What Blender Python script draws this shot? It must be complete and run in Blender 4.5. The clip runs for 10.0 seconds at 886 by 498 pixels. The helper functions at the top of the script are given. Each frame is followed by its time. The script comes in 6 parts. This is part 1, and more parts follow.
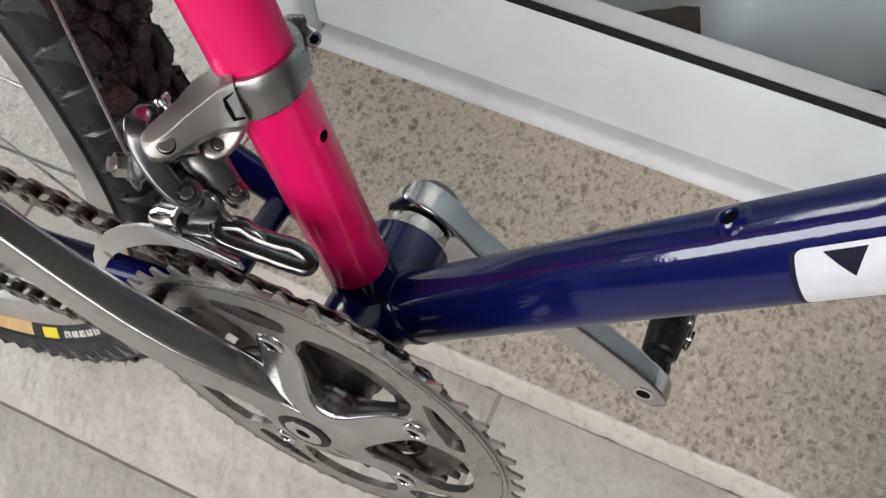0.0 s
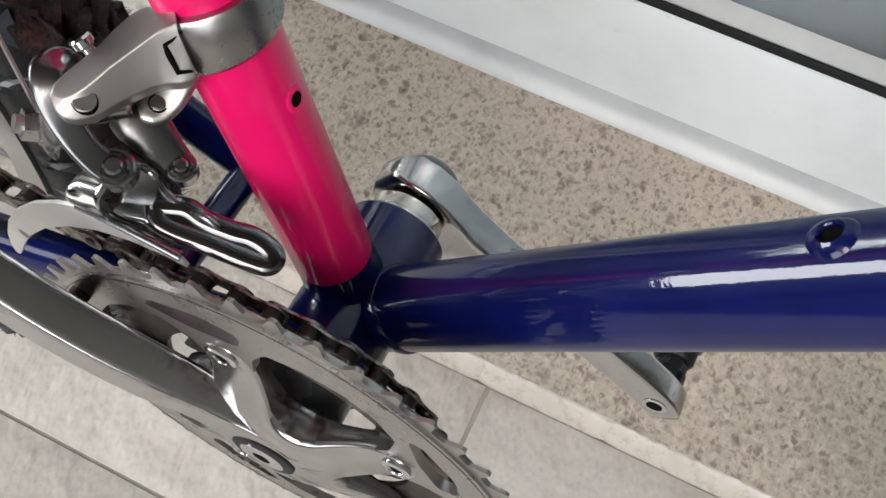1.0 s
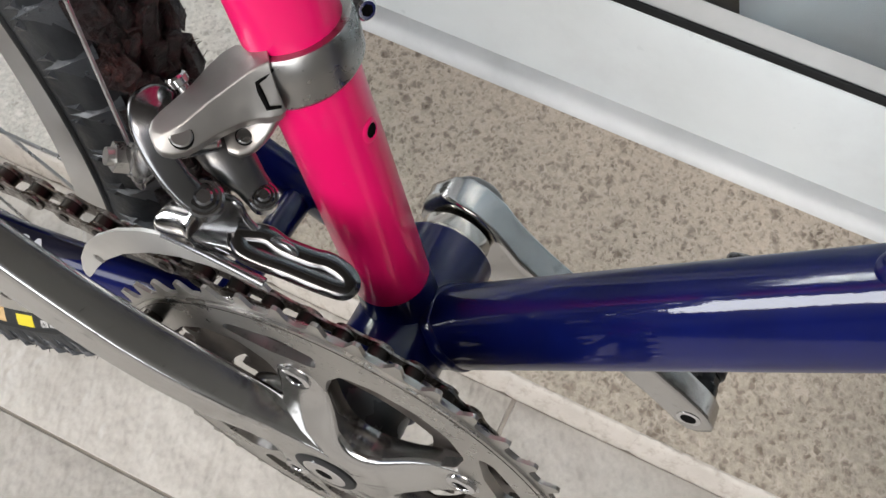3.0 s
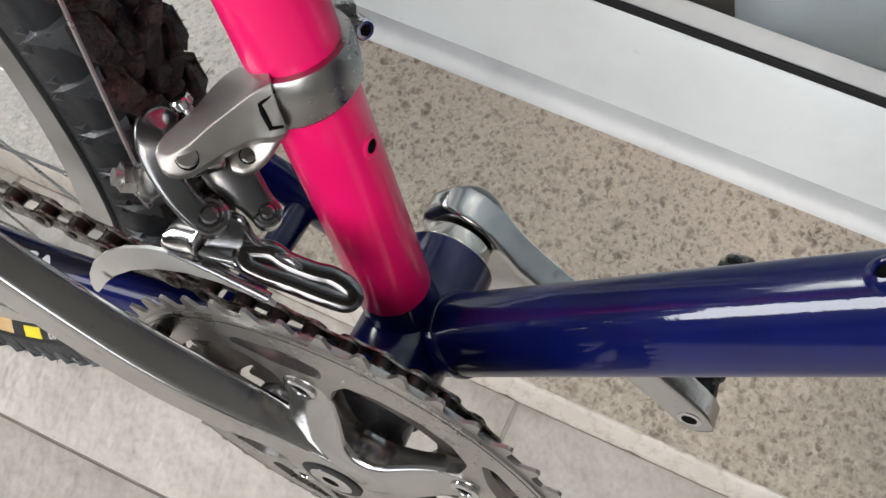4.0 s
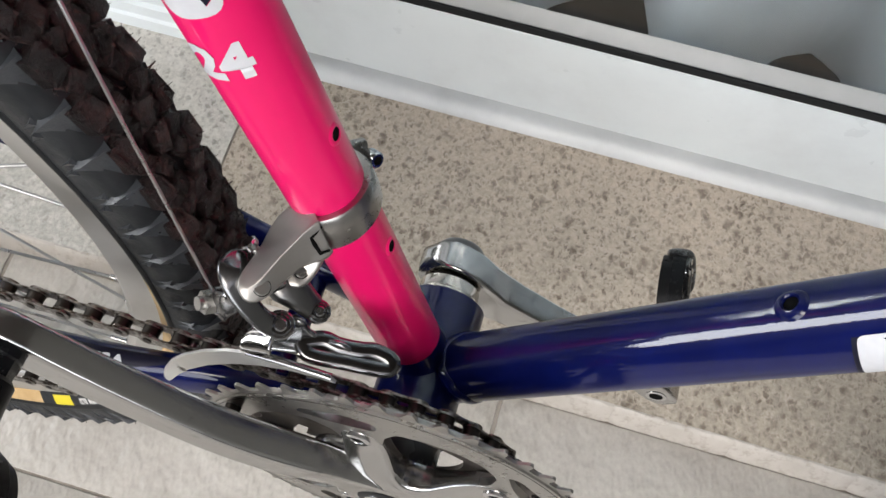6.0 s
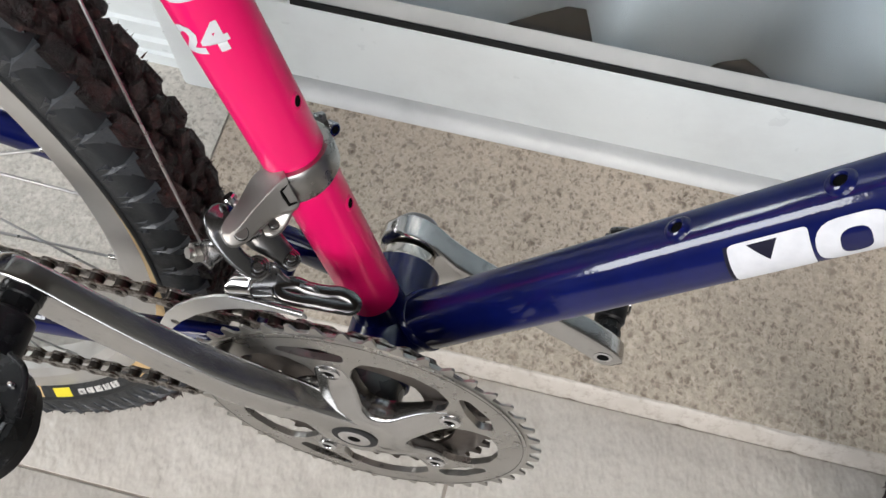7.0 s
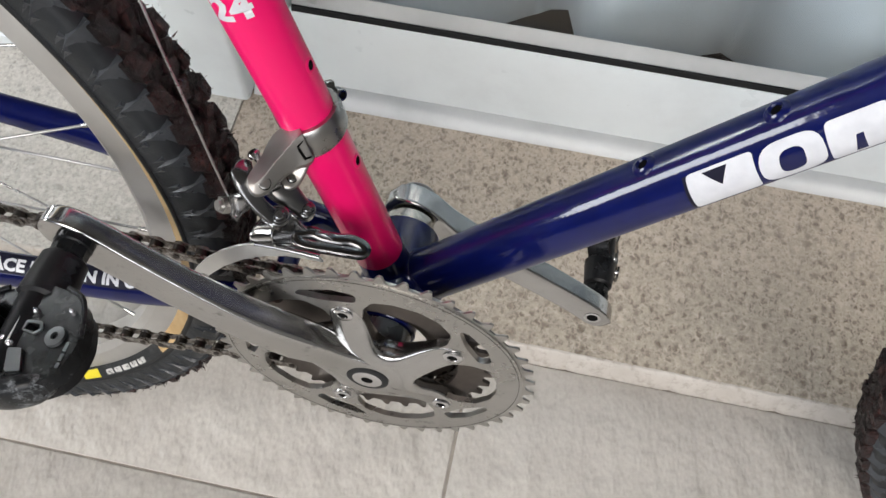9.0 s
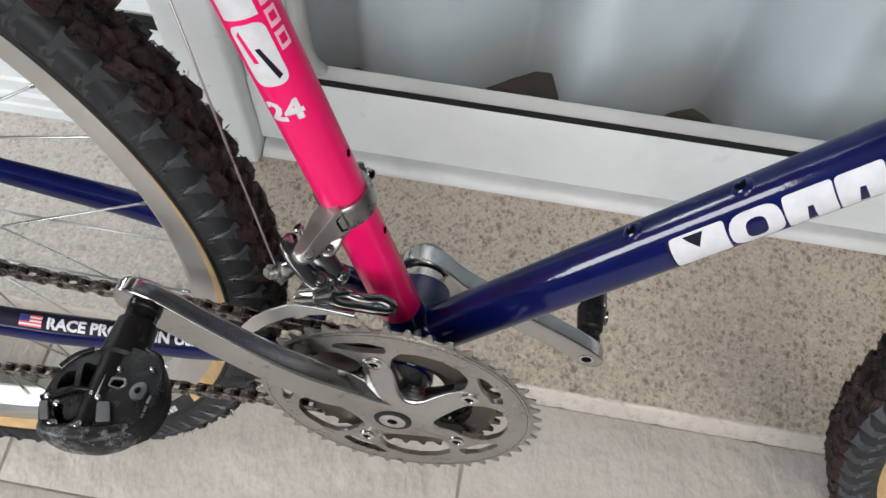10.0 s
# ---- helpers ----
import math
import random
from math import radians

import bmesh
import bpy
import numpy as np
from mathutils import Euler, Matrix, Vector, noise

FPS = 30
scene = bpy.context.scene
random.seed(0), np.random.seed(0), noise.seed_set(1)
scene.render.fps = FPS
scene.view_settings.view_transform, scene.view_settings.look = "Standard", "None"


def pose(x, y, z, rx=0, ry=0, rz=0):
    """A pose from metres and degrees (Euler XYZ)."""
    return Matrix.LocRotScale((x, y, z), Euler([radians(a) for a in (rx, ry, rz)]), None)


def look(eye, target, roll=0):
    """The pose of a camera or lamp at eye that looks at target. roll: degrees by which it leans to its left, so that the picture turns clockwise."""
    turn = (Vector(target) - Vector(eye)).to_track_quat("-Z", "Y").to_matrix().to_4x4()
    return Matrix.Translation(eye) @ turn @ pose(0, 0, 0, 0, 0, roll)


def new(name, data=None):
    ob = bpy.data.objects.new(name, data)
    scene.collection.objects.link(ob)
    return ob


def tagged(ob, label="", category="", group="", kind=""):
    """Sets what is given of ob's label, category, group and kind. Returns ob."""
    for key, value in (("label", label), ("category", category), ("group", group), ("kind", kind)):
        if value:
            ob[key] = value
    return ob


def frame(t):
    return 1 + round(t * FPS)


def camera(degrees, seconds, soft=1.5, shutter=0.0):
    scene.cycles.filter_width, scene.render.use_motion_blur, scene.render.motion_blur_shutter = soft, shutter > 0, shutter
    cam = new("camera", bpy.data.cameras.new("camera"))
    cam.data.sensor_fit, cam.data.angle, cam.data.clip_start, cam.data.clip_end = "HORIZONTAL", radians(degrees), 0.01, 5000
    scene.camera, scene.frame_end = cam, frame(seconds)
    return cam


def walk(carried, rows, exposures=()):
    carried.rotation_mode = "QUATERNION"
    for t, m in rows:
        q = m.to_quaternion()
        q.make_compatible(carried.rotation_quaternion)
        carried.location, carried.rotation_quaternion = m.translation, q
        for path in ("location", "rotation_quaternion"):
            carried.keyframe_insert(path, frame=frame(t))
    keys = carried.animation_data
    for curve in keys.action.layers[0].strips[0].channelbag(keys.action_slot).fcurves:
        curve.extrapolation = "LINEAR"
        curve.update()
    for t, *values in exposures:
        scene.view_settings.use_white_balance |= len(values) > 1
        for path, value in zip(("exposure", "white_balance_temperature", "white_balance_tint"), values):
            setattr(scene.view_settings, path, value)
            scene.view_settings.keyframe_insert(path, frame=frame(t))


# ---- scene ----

# The camera and its way: metres and degrees, z up from the tiled floor.
cam = camera(54.42, 10.0)
ROWS = [
    (0.0, 0.0927, -0.1141, 0.6633, 24.74, 1.13, 24.31),
    (0.2, 0.0871, -0.1010, 0.6369, 23.71, 0.31, 25.26),
    (0.5, 0.0743, -0.0812, 0.6075, 22.65, -0.47, 25.70),
    (1.0, 0.0720, -0.0841, 0.6098, 22.32, -0.98, 25.96),
    (1.5, 0.0739, -0.0842, 0.6183, 22.41, -0.89, 25.82),
    (2.0, 0.0676, -0.0849, 0.6159, 22.52, -0.85, 25.69),
    (2.5, 0.0584, -0.0896, 0.6166, 22.64, -0.76, 25.63),
    (2.7, 0.0525, -0.0924, 0.6199, 22.71, -1.05, 25.67),
    (3.8, 0.0523, -0.0926, 0.6209, 22.93, -0.85, 25.27),
    (4.0, 0.0524, -0.0915, 0.6272, 22.85, -0.56, 24.83),
    (4.5, 0.0418, -0.0911, 0.6458, 22.94, 0.34, 21.48),
    (5.0, 0.0342, -0.0956, 0.6472, 22.30, 0.40, 20.04),
    (5.5, 0.0344, -0.0925, 0.6973, 21.28, -0.14, 18.23),
    (5.7, 0.0269, -0.0908, 0.7037, 21.12, -0.67, 17.20),
    (6.8, 0.0415, -0.1291, 0.7327, 22.66, -1.41, 14.18),
    (7.0, 0.0551, -0.1437, 0.7485, 23.56, -1.24, 13.55),
    (7.5, 0.0692, -0.1547, 0.7531, 24.03, -1.00, 13.11),
    (8.0, 0.0728, -0.1731, 0.7625, 24.84, -0.54, 12.13),
    (8.5, 0.0654, -0.1862, 0.7725, 25.13, -0.42, 11.92),
    (9.0, 0.0671, -0.1983, 0.7793, 25.31, -0.47, 11.70),
    (9.5, 0.0580, -0.2041, 0.7794, 26.03, -0.62, 10.99),
    (10.0, 0.0492, -0.2214, 0.8435, 27.92, -1.11, 9.94),
]
walk(cam, [(t, pose(x, y, z, rx, ry, rz)) for t, x, y, z, rx, ry, rz in ROWS],
     exposures=[(0.0, 0.22), (0.5, 0.40), (2.7, 0.44), (5.5, 0.38), (7.0, 0.38), (8.5, 0.34), (9.5, 0.29), (10.0, 0.22)])

# ---- light: overcast daylight that comes in under an added roof ----
world = bpy.data.worlds.new("overcast_sky")
scene.world = world
world.use_nodes = True
wn, wl = world.node_tree.nodes, world.node_tree.links
sky = wn.new("ShaderNodeTexSky")
sky.sky_type, sky.sun_disc = "NISHITA", False
sky.sun_elevation, sky.sun_rotation = radians(51), radians(167)
sky.air_density, sky.dust_density = 1.0, 3.0
wn["Background"].inputs["Strength"].default_value = 0.12
wl.new(sky.outputs["Color"], wn["Background"].inputs["Color"])
sun_data = bpy.data.lights.new("sun", "SUN")
sun_data.energy, sun_data.angle, sun_data.color = 1.0, radians(30), (1.0, 0.97, 0.93)
sun = new("sun", sun_data)
sun.matrix_world = look((0.35, -1.5, 1.9), (0, 0, 0))
# the sky's light in the two openings of the terrace, below the added roof
WEST = (-1.12, -0.25, 0.80, 1.75)     # y from, y to, z from, z to
ROOM = (0.62, 1.30, 0.95, 1.30)        # an added, unseen west window of the room
SOUTH = (-1.3, 1.7, 0.95, 2.45)       # x from, x to, z from, z to


def opening_lamp(name, place, target, width, height, watts):
    d = bpy.data.lights.new(name, "AREA")
    d.shape, d.size, d.size_y, d.energy, d.color = "RECTANGLE", width, height, watts, (0.97, 0.985, 1.0)
    o = new(name, d)
    o.matrix_world = look(place, target)
    return o


opening_lamp("west_daylight", (-2.34, (WEST[0] + WEST[1]) / 2, (WEST[2] + WEST[3]) / 2), (0, (WEST[0] + WEST[1]) / 2, (WEST[2] + WEST[3]) / 2), WEST[1] - WEST[0], WEST[3] - WEST[2], 30.0)
# the room's lamp is added to brighten the space behind the glass
opening_lamp("room_fill_light", (-2.34, (ROOM[0] + ROOM[1]) / 2, (ROOM[2] + ROOM[3]) / 2), (0, (ROOM[0] + ROOM[1]) / 2, (ROOM[2] + ROOM[3]) / 2), ROOM[1] - ROOM[0], ROOM[3] - ROOM[2], 8.5)
opening_lamp("south_daylight", ((SOUTH[0] + SOUTH[1]) / 2, -2.58, (SOUTH[2] + SOUTH[3]) / 2), ((SOUTH[0] + SOUTH[1]) / 2, 0, (SOUTH[2] + SOUTH[3]) / 2), SOUTH[1] - SOUTH[0], SOUTH[3] - SOUTH[2], 44.0)

# ---- materials ----


def material(name, color, rough=0.5, metal=0.0, coat=0.0, **more):
    m = bpy.data.materials.new(name)
    m.use_nodes = True
    b = m.node_tree.nodes["Principled BSDF"]
    b.inputs["Base Color"].default_value = (*color, 1)
    b.inputs["Roughness"].default_value = rough
    b.inputs["Metallic"].default_value = metal
    b.inputs["Coat Weight"].default_value = coat
    b.inputs["Coat Roughness"].default_value = 0.04
    for k, v in more.items():
        b.inputs[k.replace("_", " ")].default_value = v
    return m


def coords(m):
    n = m.node_tree.nodes
    t = n.new("ShaderNodeTexCoord")
    return t.outputs["Object"]


def noise_tex(m, scale, detail=4.0, rough=0.55, src=None):
    n, l = m.node_tree.nodes, m.node_tree.links
    t = n.new("ShaderNodeTexNoise")
    t.inputs["Scale"].default_value, t.inputs["Detail"].default_value, t.inputs["Roughness"].default_value = scale, detail, rough
    l.new(src or coords(m), t.inputs["Vector"])
    return t.outputs["Fac"]


def ramp(m, src, stops):
    n, l = m.node_tree.nodes, m.node_tree.links
    r = n.new("ShaderNodeValToRGB")
    e = r.color_ramp.elements
    while len(e) < len(stops):
        e.new(0.5)
    for el, (p, c) in zip(e, stops):
        el.position = p
        el.color = (*c, 1) if len(c) == 3 else c
    l.new(src, r.inputs["Fac"])
    return r.outputs["Color"]


def mix(m, fac, a, b, kind="MIX"):
    n, l = m.node_tree.nodes, m.node_tree.links
    x = n.new("ShaderNodeMix")
    x.data_type, x.blend_type = "RGBA", kind
    for v, i in ((fac, 0), (a, 6), (b, 7)):
        if isinstance(v, (int, float)):
            x.inputs[i].default_value = v
        elif isinstance(v, tuple):
            x.inputs[i].default_value = (*v, 1)
        else:
            l.new(v, x.inputs[i])
    return x.outputs[2]


def bump(m, height, strength=0.2, dist=0.001, chain=None):
    n, l = m.node_tree.nodes, m.node_tree.links
    b = n.new("ShaderNodeBump")
    b.inputs["Strength"].default_value, b.inputs["Distance"].default_value = strength, dist
    l.new(height, b.inputs["Height"])
    if chain is not None:
        l.new(chain, b.inputs["Normal"])
    return b.outputs["Normal"]


def put(m, **sockets):
    l, b = m.node_tree.links, m.node_tree.nodes["Principled BSDF"]
    for k, v in sockets.items():
        l.new(v, b.inputs[k.replace("_", " ")])
    return m


def spread(m, src, lo, hi):
    """A value between lo and hi that follows src."""
    n, l = m.node_tree.nodes, m.node_tree.links
    r = n.new("ShaderNodeMapRange")
    r.inputs["From Min"].default_value, r.inputs["From Max"].default_value = 0.3, 0.7
    r.inputs["To Min"].default_value, r.inputs["To Max"].default_value = lo, hi
    l.new(src, r.inputs["Value"])
    return r.outputs["Result"]


def metal(name, color, rough, grain=90.0, lo=0.7, hi=1.5, relief=0.03):
    m = material(name, color, rough, 1.0)
    g = noise_tex(m, grain, 6.0, 0.7)
    big = noise_tex(m, 22.0, 3.0)
    put(m, Roughness=spread(m, mix_value(m, g, big), rough * lo, rough * hi), Normal=bump(m, g, relief, 0.0004))
    put(m, Base_Color=ramp(m, big, [(0.3, tuple(c * 0.86 for c in color)), (0.7, color)]))
    return m


def mix_value(m, a, b):
    n, l = m.node_tree.nodes, m.node_tree.links
    x = n.new("ShaderNodeMath")
    x.operation = "MULTIPLY_ADD"
    l.new(a, x.inputs[0])
    x.inputs[1].default_value = 0.5
    y = n.new("ShaderNodeMath")
    y.operation = "MULTIPLY"
    l.new(b, y.inputs[0])
    y.inputs[1].default_value = 0.5
    l.new(y.outputs[0], x.inputs[2])
    return x.outputs[0]


# paint
PINK = material("pink_paint", (0.76, 0.008, 0.126), 0.34, coat=0.32, Specular_IOR_Level=0.08, Coat_IOR=1.64)
put(PINK, Coat_Normal=bump(PINK, noise_tex(PINK, 240.0, 2.0), 0.03, 0.0006))
BLUE = material("blue_paint", (0.004, 0.009, 0.09), 0.3, coat=0.44, Specular_IOR_Level=0.04, Coat_IOR=1.8)
_along = BLUE.node_tree.nodes.new("ShaderNodeMapping")
_along.inputs["Rotation"].default_value, _along.inputs["Scale"].default_value = (0, radians(47.25), 0), (0.10, 1.0, 1.0)
BLUE.node_tree.links.new(coords(BLUE), _along.inputs["Vector"])
put(BLUE, Coat_Normal=bump(BLUE, noise_tex(BLUE, 420.0, 2.0), 0.04, 0.0005, bump(BLUE, noise_tex(BLUE, 240.0, 3.0, 0.6, _along.outputs["Vector"]), 0.045, 0.0010)), Base_Color=ramp(BLUE, noise_tex(BLUE, 35.0, 3.0), [(0.35, (0.0020, 0.0042, 0.048)), (0.65, (0.0028, 0.0060, 0.068))]))
WHITE_DECAL = material("white_decal", (0.60, 0.61, 0.64), 0.4, coat=0.3)
put(WHITE_DECAL, Base_Color=ramp(WHITE_DECAL, noise_tex(WHITE_DECAL, 120.0, 4.0), [(0.3, (0.54, 0.55, 0.585)), (0.7, (0.63, 0.64, 0.67))]))
DARK_DECAL = material("dark_decal", (0.006, 0.006, 0.018), 0.5, Specular_IOR_Level=0.2)
SPECK = material("red_speck", (0.06, 0.007, 0.005), 0.9, Specular_IOR_Level=0.1)
RED_DECAL = material("red_decal", (0.55, 0.05, 0.06), 0.4, coat=0.4)
NAVY_DECAL = material("navy_decal", (0.02, 0.03, 0.16), 0.4, coat=0.4)
YELLOW_DECAL = material("yellow_decal", (0.62, 0.52, 0.02), 0.5)
# metals
SATIN = metal("satin_aluminium", (0.47, 0.46, 0.44), 0.27)
POLISHED = metal("polished_aluminium", (0.50, 0.495, 0.487), 0.125, lo=0.6, hi=1.9)
CHROME = metal("chrome", (0.66, 0.66, 0.67), 0.085, lo=0.5, hi=2.0, relief=0.01)
BLASTED = metal("blasted_aluminium", (0.41, 0.395, 0.375), 0.36, grain=320.0, relief=0.05)
for _m in (POLISHED, SATIN):
    _b = _m.node_tree.nodes["Principled BSDF"]
    _old = _b.inputs["Base Color"].links[0].from_socket
    _map = _m.node_tree.nodes.new("ShaderNodeMapping")
    _map.inputs["Scale"].default_value, _map.inputs["Rotation"].default_value = (1.0, 1.0, 7.0), (0.3, 0.7, 0.2)
    _m.node_tree.links.new(coords(_m), _map.inputs["Vector"])
    _sm = ramp(_m, noise_tex(_m, 75.0, 5.0, 0.7), [(0.30, (1, 1, 1)), (0.40, (0, 0, 0))])
    _sc = ramp(_m, noise_tex(_m, 160.0, 3.0, 0.6, _map.outputs["Vector"]), [(0.27, (0.8, 0.8, 0.8)), (0.33, (0, 0, 0))])
    _c1 = mix(_m, _sm, _old, (0.24, 0.235, 0.225))
    put(_m, Base_Color=mix(_m, _sc, _c1, (0.17, 0.165, 0.16)))
OILY = metal("oily_ring", (0.13, 0.112, 0.10), 0.38, grain=140.0)
STEEL = metal("oily_steel", (0.33, 0.30, 0.28), 0.28, grain=140.0)
LINK = metal("worn_chrome", (0.31, 0.31, 0.315), 0.17, grain=160.0, lo=0.5, hi=1.9, relief=0.02)
BAND = metal("grey_clamp_metal", (0.345, 0.335, 0.32), 0.27, grain=320.0, relief=0.03)
CUP = metal("warm_bright_cup", (0.62, 0.58, 0.53), 0.16)
CAP = material("grey_cap", (0.13, 0.135, 0.14), 0.34, Specular_IOR_Level=0.55)
put(CAP, Roughness=spread(CAP, noise_tex(CAP, 90.0, 5.0), 0.26, 0.45))
SLATE = material("slate_enamel", (0.035, 0.040, 0.043), 0.24, Specular_IOR_Level=0.5)
put(SLATE, Roughness=spread(SLATE, noise_tex(SLATE, 90.0, 5.0), 0.18, 0.36))
DARK_CHROME = metal("dark_chrome", (0.17, 0.17, 0.174), 0.15, grain=160.0, lo=0.5, hi=1.9, relief=0.02)
LEVER = metal("cast_lever", (0.17, 0.17, 0.17), 0.30, grain=200.0)
BRIGHT = metal("bright_plate", (0.80, 0.795, 0.78), 0.42)
CHAIN_PLATE = metal("chain_plate", (0.39, 0.372, 0.345), 0.26, grain=140.0)
_oil = ramp(CHAIN_PLATE, noise_tex(CHAIN_PLATE, 260.0, 4.0, 0.65), [(0.42, (1, 1, 1)), (0.62, (0, 0, 0))])
put(CHAIN_PLATE, Base_Color=mix(CHAIN_PLATE, _oil, (0.36, 0.343, 0.318), (0.075, 0.058, 0.046)), Roughness=spread(CHAIN_PLATE, noise_tex(CHAIN_PLATE, 180.0, 4.0), 0.22, 0.46))
TOOTH = metal("worn_tooth_edge", (0.46, 0.445, 0.42), 0.36, grain=140.0)
PIN = metal("dark_steel", (0.055, 0.048, 0.043), 0.38, grain=140.0)
ALLOY_RIM = metal("rim_aluminium", (0.66, 0.655, 0.64), 0.38)
SPOKE = metal("spoke_steel", (0.46, 0.46, 0.46), 0.28)
BLACK_METAL = material("black_enamel", (0.005, 0.0055, 0.006), 0.2, Specular_IOR_Level=0.17)
_scuff = ramp(BLACK_METAL, noise_tex(BLACK_METAL, 210.0, 6.0, 0.75), [(0.62, (0, 0, 0)), (0.70, (0.8, 0.8, 0.8))])
put(BLACK_METAL, Roughness=spread(BLACK_METAL, noise_tex(BLACK_METAL, 120.0, 5.0), 0.12, 0.34), Base_Color=mix(BLACK_METAL, _scuff, ramp(BLACK_METAL, noise_tex(BLACK_METAL, 40.0, 4.0), [(0.3, (0.004, 0.0045, 0.005)), (0.7, (0.010, 0.011, 0.0125))]), (0.12, 0.12, 0.123)),
    Normal=bump(BLACK_METAL, noise_tex(BLACK_METAL, 160.0, 5.0, 0.7), 0.12, 0.0008))
SCUFFED = material("scuffed_enamel", (0.01, 0.01, 0.01), 0.3, Specular_IOR_Level=0.3)
_worn = ramp(SCUFFED, noise_tex(SCUFFED, 150.0, 6.0, 0.78), [(0.50, (0, 0, 0)), (0.62, (0.9, 0.9, 0.9))])
put(SCUFFED, Base_Color=mix(SCUFFED, _worn, (0.008, 0.009, 0.010), (0.17, 0.18, 0.19)), Roughness=spread(SCUFFED, noise_tex(SCUFFED, 120.0, 5.0), 0.2, 0.5), Normal=bump(SCUFFED, noise_tex(SCUFFED, 160.0, 5.0, 0.7), 0.2, 0.0008))
HOLE = material("thread_hole", (0.004, 0.004, 0.004), 0.9, Specular_IOR_Level=0.05)
# rubber
RUBBER = material("tread_rubber", (0.02, 0.014, 0.013), 0.55, Specular_IOR_Level=0.42)
_island = RUBBER.node_tree.nodes.new("ShaderNodeNewGeometry").outputs["Random Per Island"]
_bits = ramp(RUBBER, _island, [(0.0, (0.60, 0.55, 0.55)), (0.55, (0.88, 0.80, 0.81)), (0.80, (1.32, 1.02, 1.0)), (0.93, (1.95, 1.35, 1.30)), (1.0, (2.8, 2.5, 2.4))])
put(RUBBER, Base_Color=mix(RUBBER, 1.0, _bits, ramp(RUBBER, noise_tex(RUBBER, 105.0, 6.0, 0.75), [(0.34, (0.005, 0.0045, 0.0048)), (0.47, (0.022, 0.0155, 0.0155)), (0.60, (0.052, 0.027, 0.0255)), (0.72, (0.15, 0.065, 0.055))]), "MULTIPLY"),
    Roughness=spread(RUBBER, noise_tex(RUBBER, 160.0, 4.0), 0.24, 0.60), Normal=bump(RUBBER, noise_tex(RUBBER, 330.0, 6.0, 0.85), 1.0, 0.0045, bump(RUBBER, noise_tex(RUBBER, 95.0, 5.0, 0.75), 0.9, 0.007)))
CASING = material("casing_rubber", (0.022, 0.023, 0.025), 0.45, Specular_IOR_Level=0.3)
put(CASING, Base_Color=ramp(CASING, noise_tex(CASING, 40.0, 5.0, 0.7), [(0.3, (0.008, 0.0095, 0.011)), (0.7, (0.021, 0.0235, 0.026))]), Normal=bump(CASING, noise_tex(CASING, 300.0, 5.0, 0.7), 0.3, 0.0008),
    Roughness=spread(CASING, noise_tex(CASING, 90.0, 4.0), 0.3, 0.6))
# glossier than the casing, and lighter: the fins' sky sheen is put into the colour
FIN = material("sheen_lightened_fin_rubber", (0.03, 0.033, 0.037), 0.4, Specular_IOR_Level=0.5)
put(FIN, Base_Color=ramp(FIN, noise_tex(FIN, 60.0, 4.0), [(0.3, (0.021, 0.0235, 0.027)), (0.7, (0.050, 0.055, 0.062))]), Normal=bump(FIN, noise_tex(FIN, 260.0, 5.0, 0.7), 0.35, 0.0010), Roughness=spread(FIN, noise_tex(FIN, 90.0, 4.0), 0.22, 0.46))
TAN = material("tan_sidewall", (0.52, 0.33, 0.13), 0.6)
put(TAN, Base_Color=ramp(TAN, noise_tex(TAN, 90.0, 5.0), [(0.3, (0.40, 0.26, 0.11)), (0.7, (0.52, 0.36, 0.18))]), Normal=bump(TAN, noise_tex(TAN, 700.0, 2.0), 0.15, 0.0006))
BLACK_PLASTIC = material("black_plastic", (0.005, 0.005, 0.006), 0.35, Specular_IOR_Level=0.2)
put(BLACK_PLASTIC, Normal=bump(BLACK_PLASTIC, noise_tex(BLACK_PLASTIC, 600.0, 3.0), 0.1, 0.0005), Roughness=spread(BLACK_PLASTIC, noise_tex(BLACK_PLASTIC, 60.0, 5.0), 0.22, 0.5))
GASKET = material("black_gasket", (0.010, 0.011, 0.012), 0.5, Specular_IOR_Level=0.25)

# stone, plastic profile, cloth
TILE = material("floor_tile", (0.5, 0.48, 0.45), 0.5)
_c = coords(TILE)
_stretch = TILE.node_tree.nodes.new("ShaderNodeMapping")
_stretch.inputs["Scale"].default_value, _stretch.inputs["Rotation"].default_value = (1.0, 0.60, 1.0), (0, 0, 0.5)
TILE.node_tree.links.new(_c, _stretch.inputs["Vector"])
_relief = noise_tex(TILE, 40.0, 3.0, 0.52, _stretch.outputs["Vector"])
_swell = noise_tex(TILE, 17.0, 3.0, 0.5, _c)
_fine = noise_tex(TILE, 230.0, 4.0, 0.65, _c)
_rand = TILE.node_tree.nodes.new("ShaderNodeObjectInfo").outputs["Random"]
_base = ramp(TILE, noise_tex(TILE, 7.0, 6.0, 0.65, _c), [(0.3, (0.350, 0.322, 0.283)), (0.55, (0.408, 0.381, 0.340)), (0.75, (0.456, 0.432, 0.391))])
_base = mix(TILE, 0.22, _base, ramp(TILE, _fine, [(0.3, (0.30, 0.28, 0.26)), (0.6, (0.54, 0.52, 0.495))]))
_base = mix(TILE, ramp(TILE, _relief, [(0.28, (0.22, 0.22, 0.22)), (0.44, (0, 0, 0))]), _base, (0.34, 0.312, 0.278))
_base = mix(TILE, 0.07, _base, ramp(TILE, _rand, [(0.0, (0.4, 0.4, 0.38)), (1.0, (0.7, 0.68, 0.64))]))
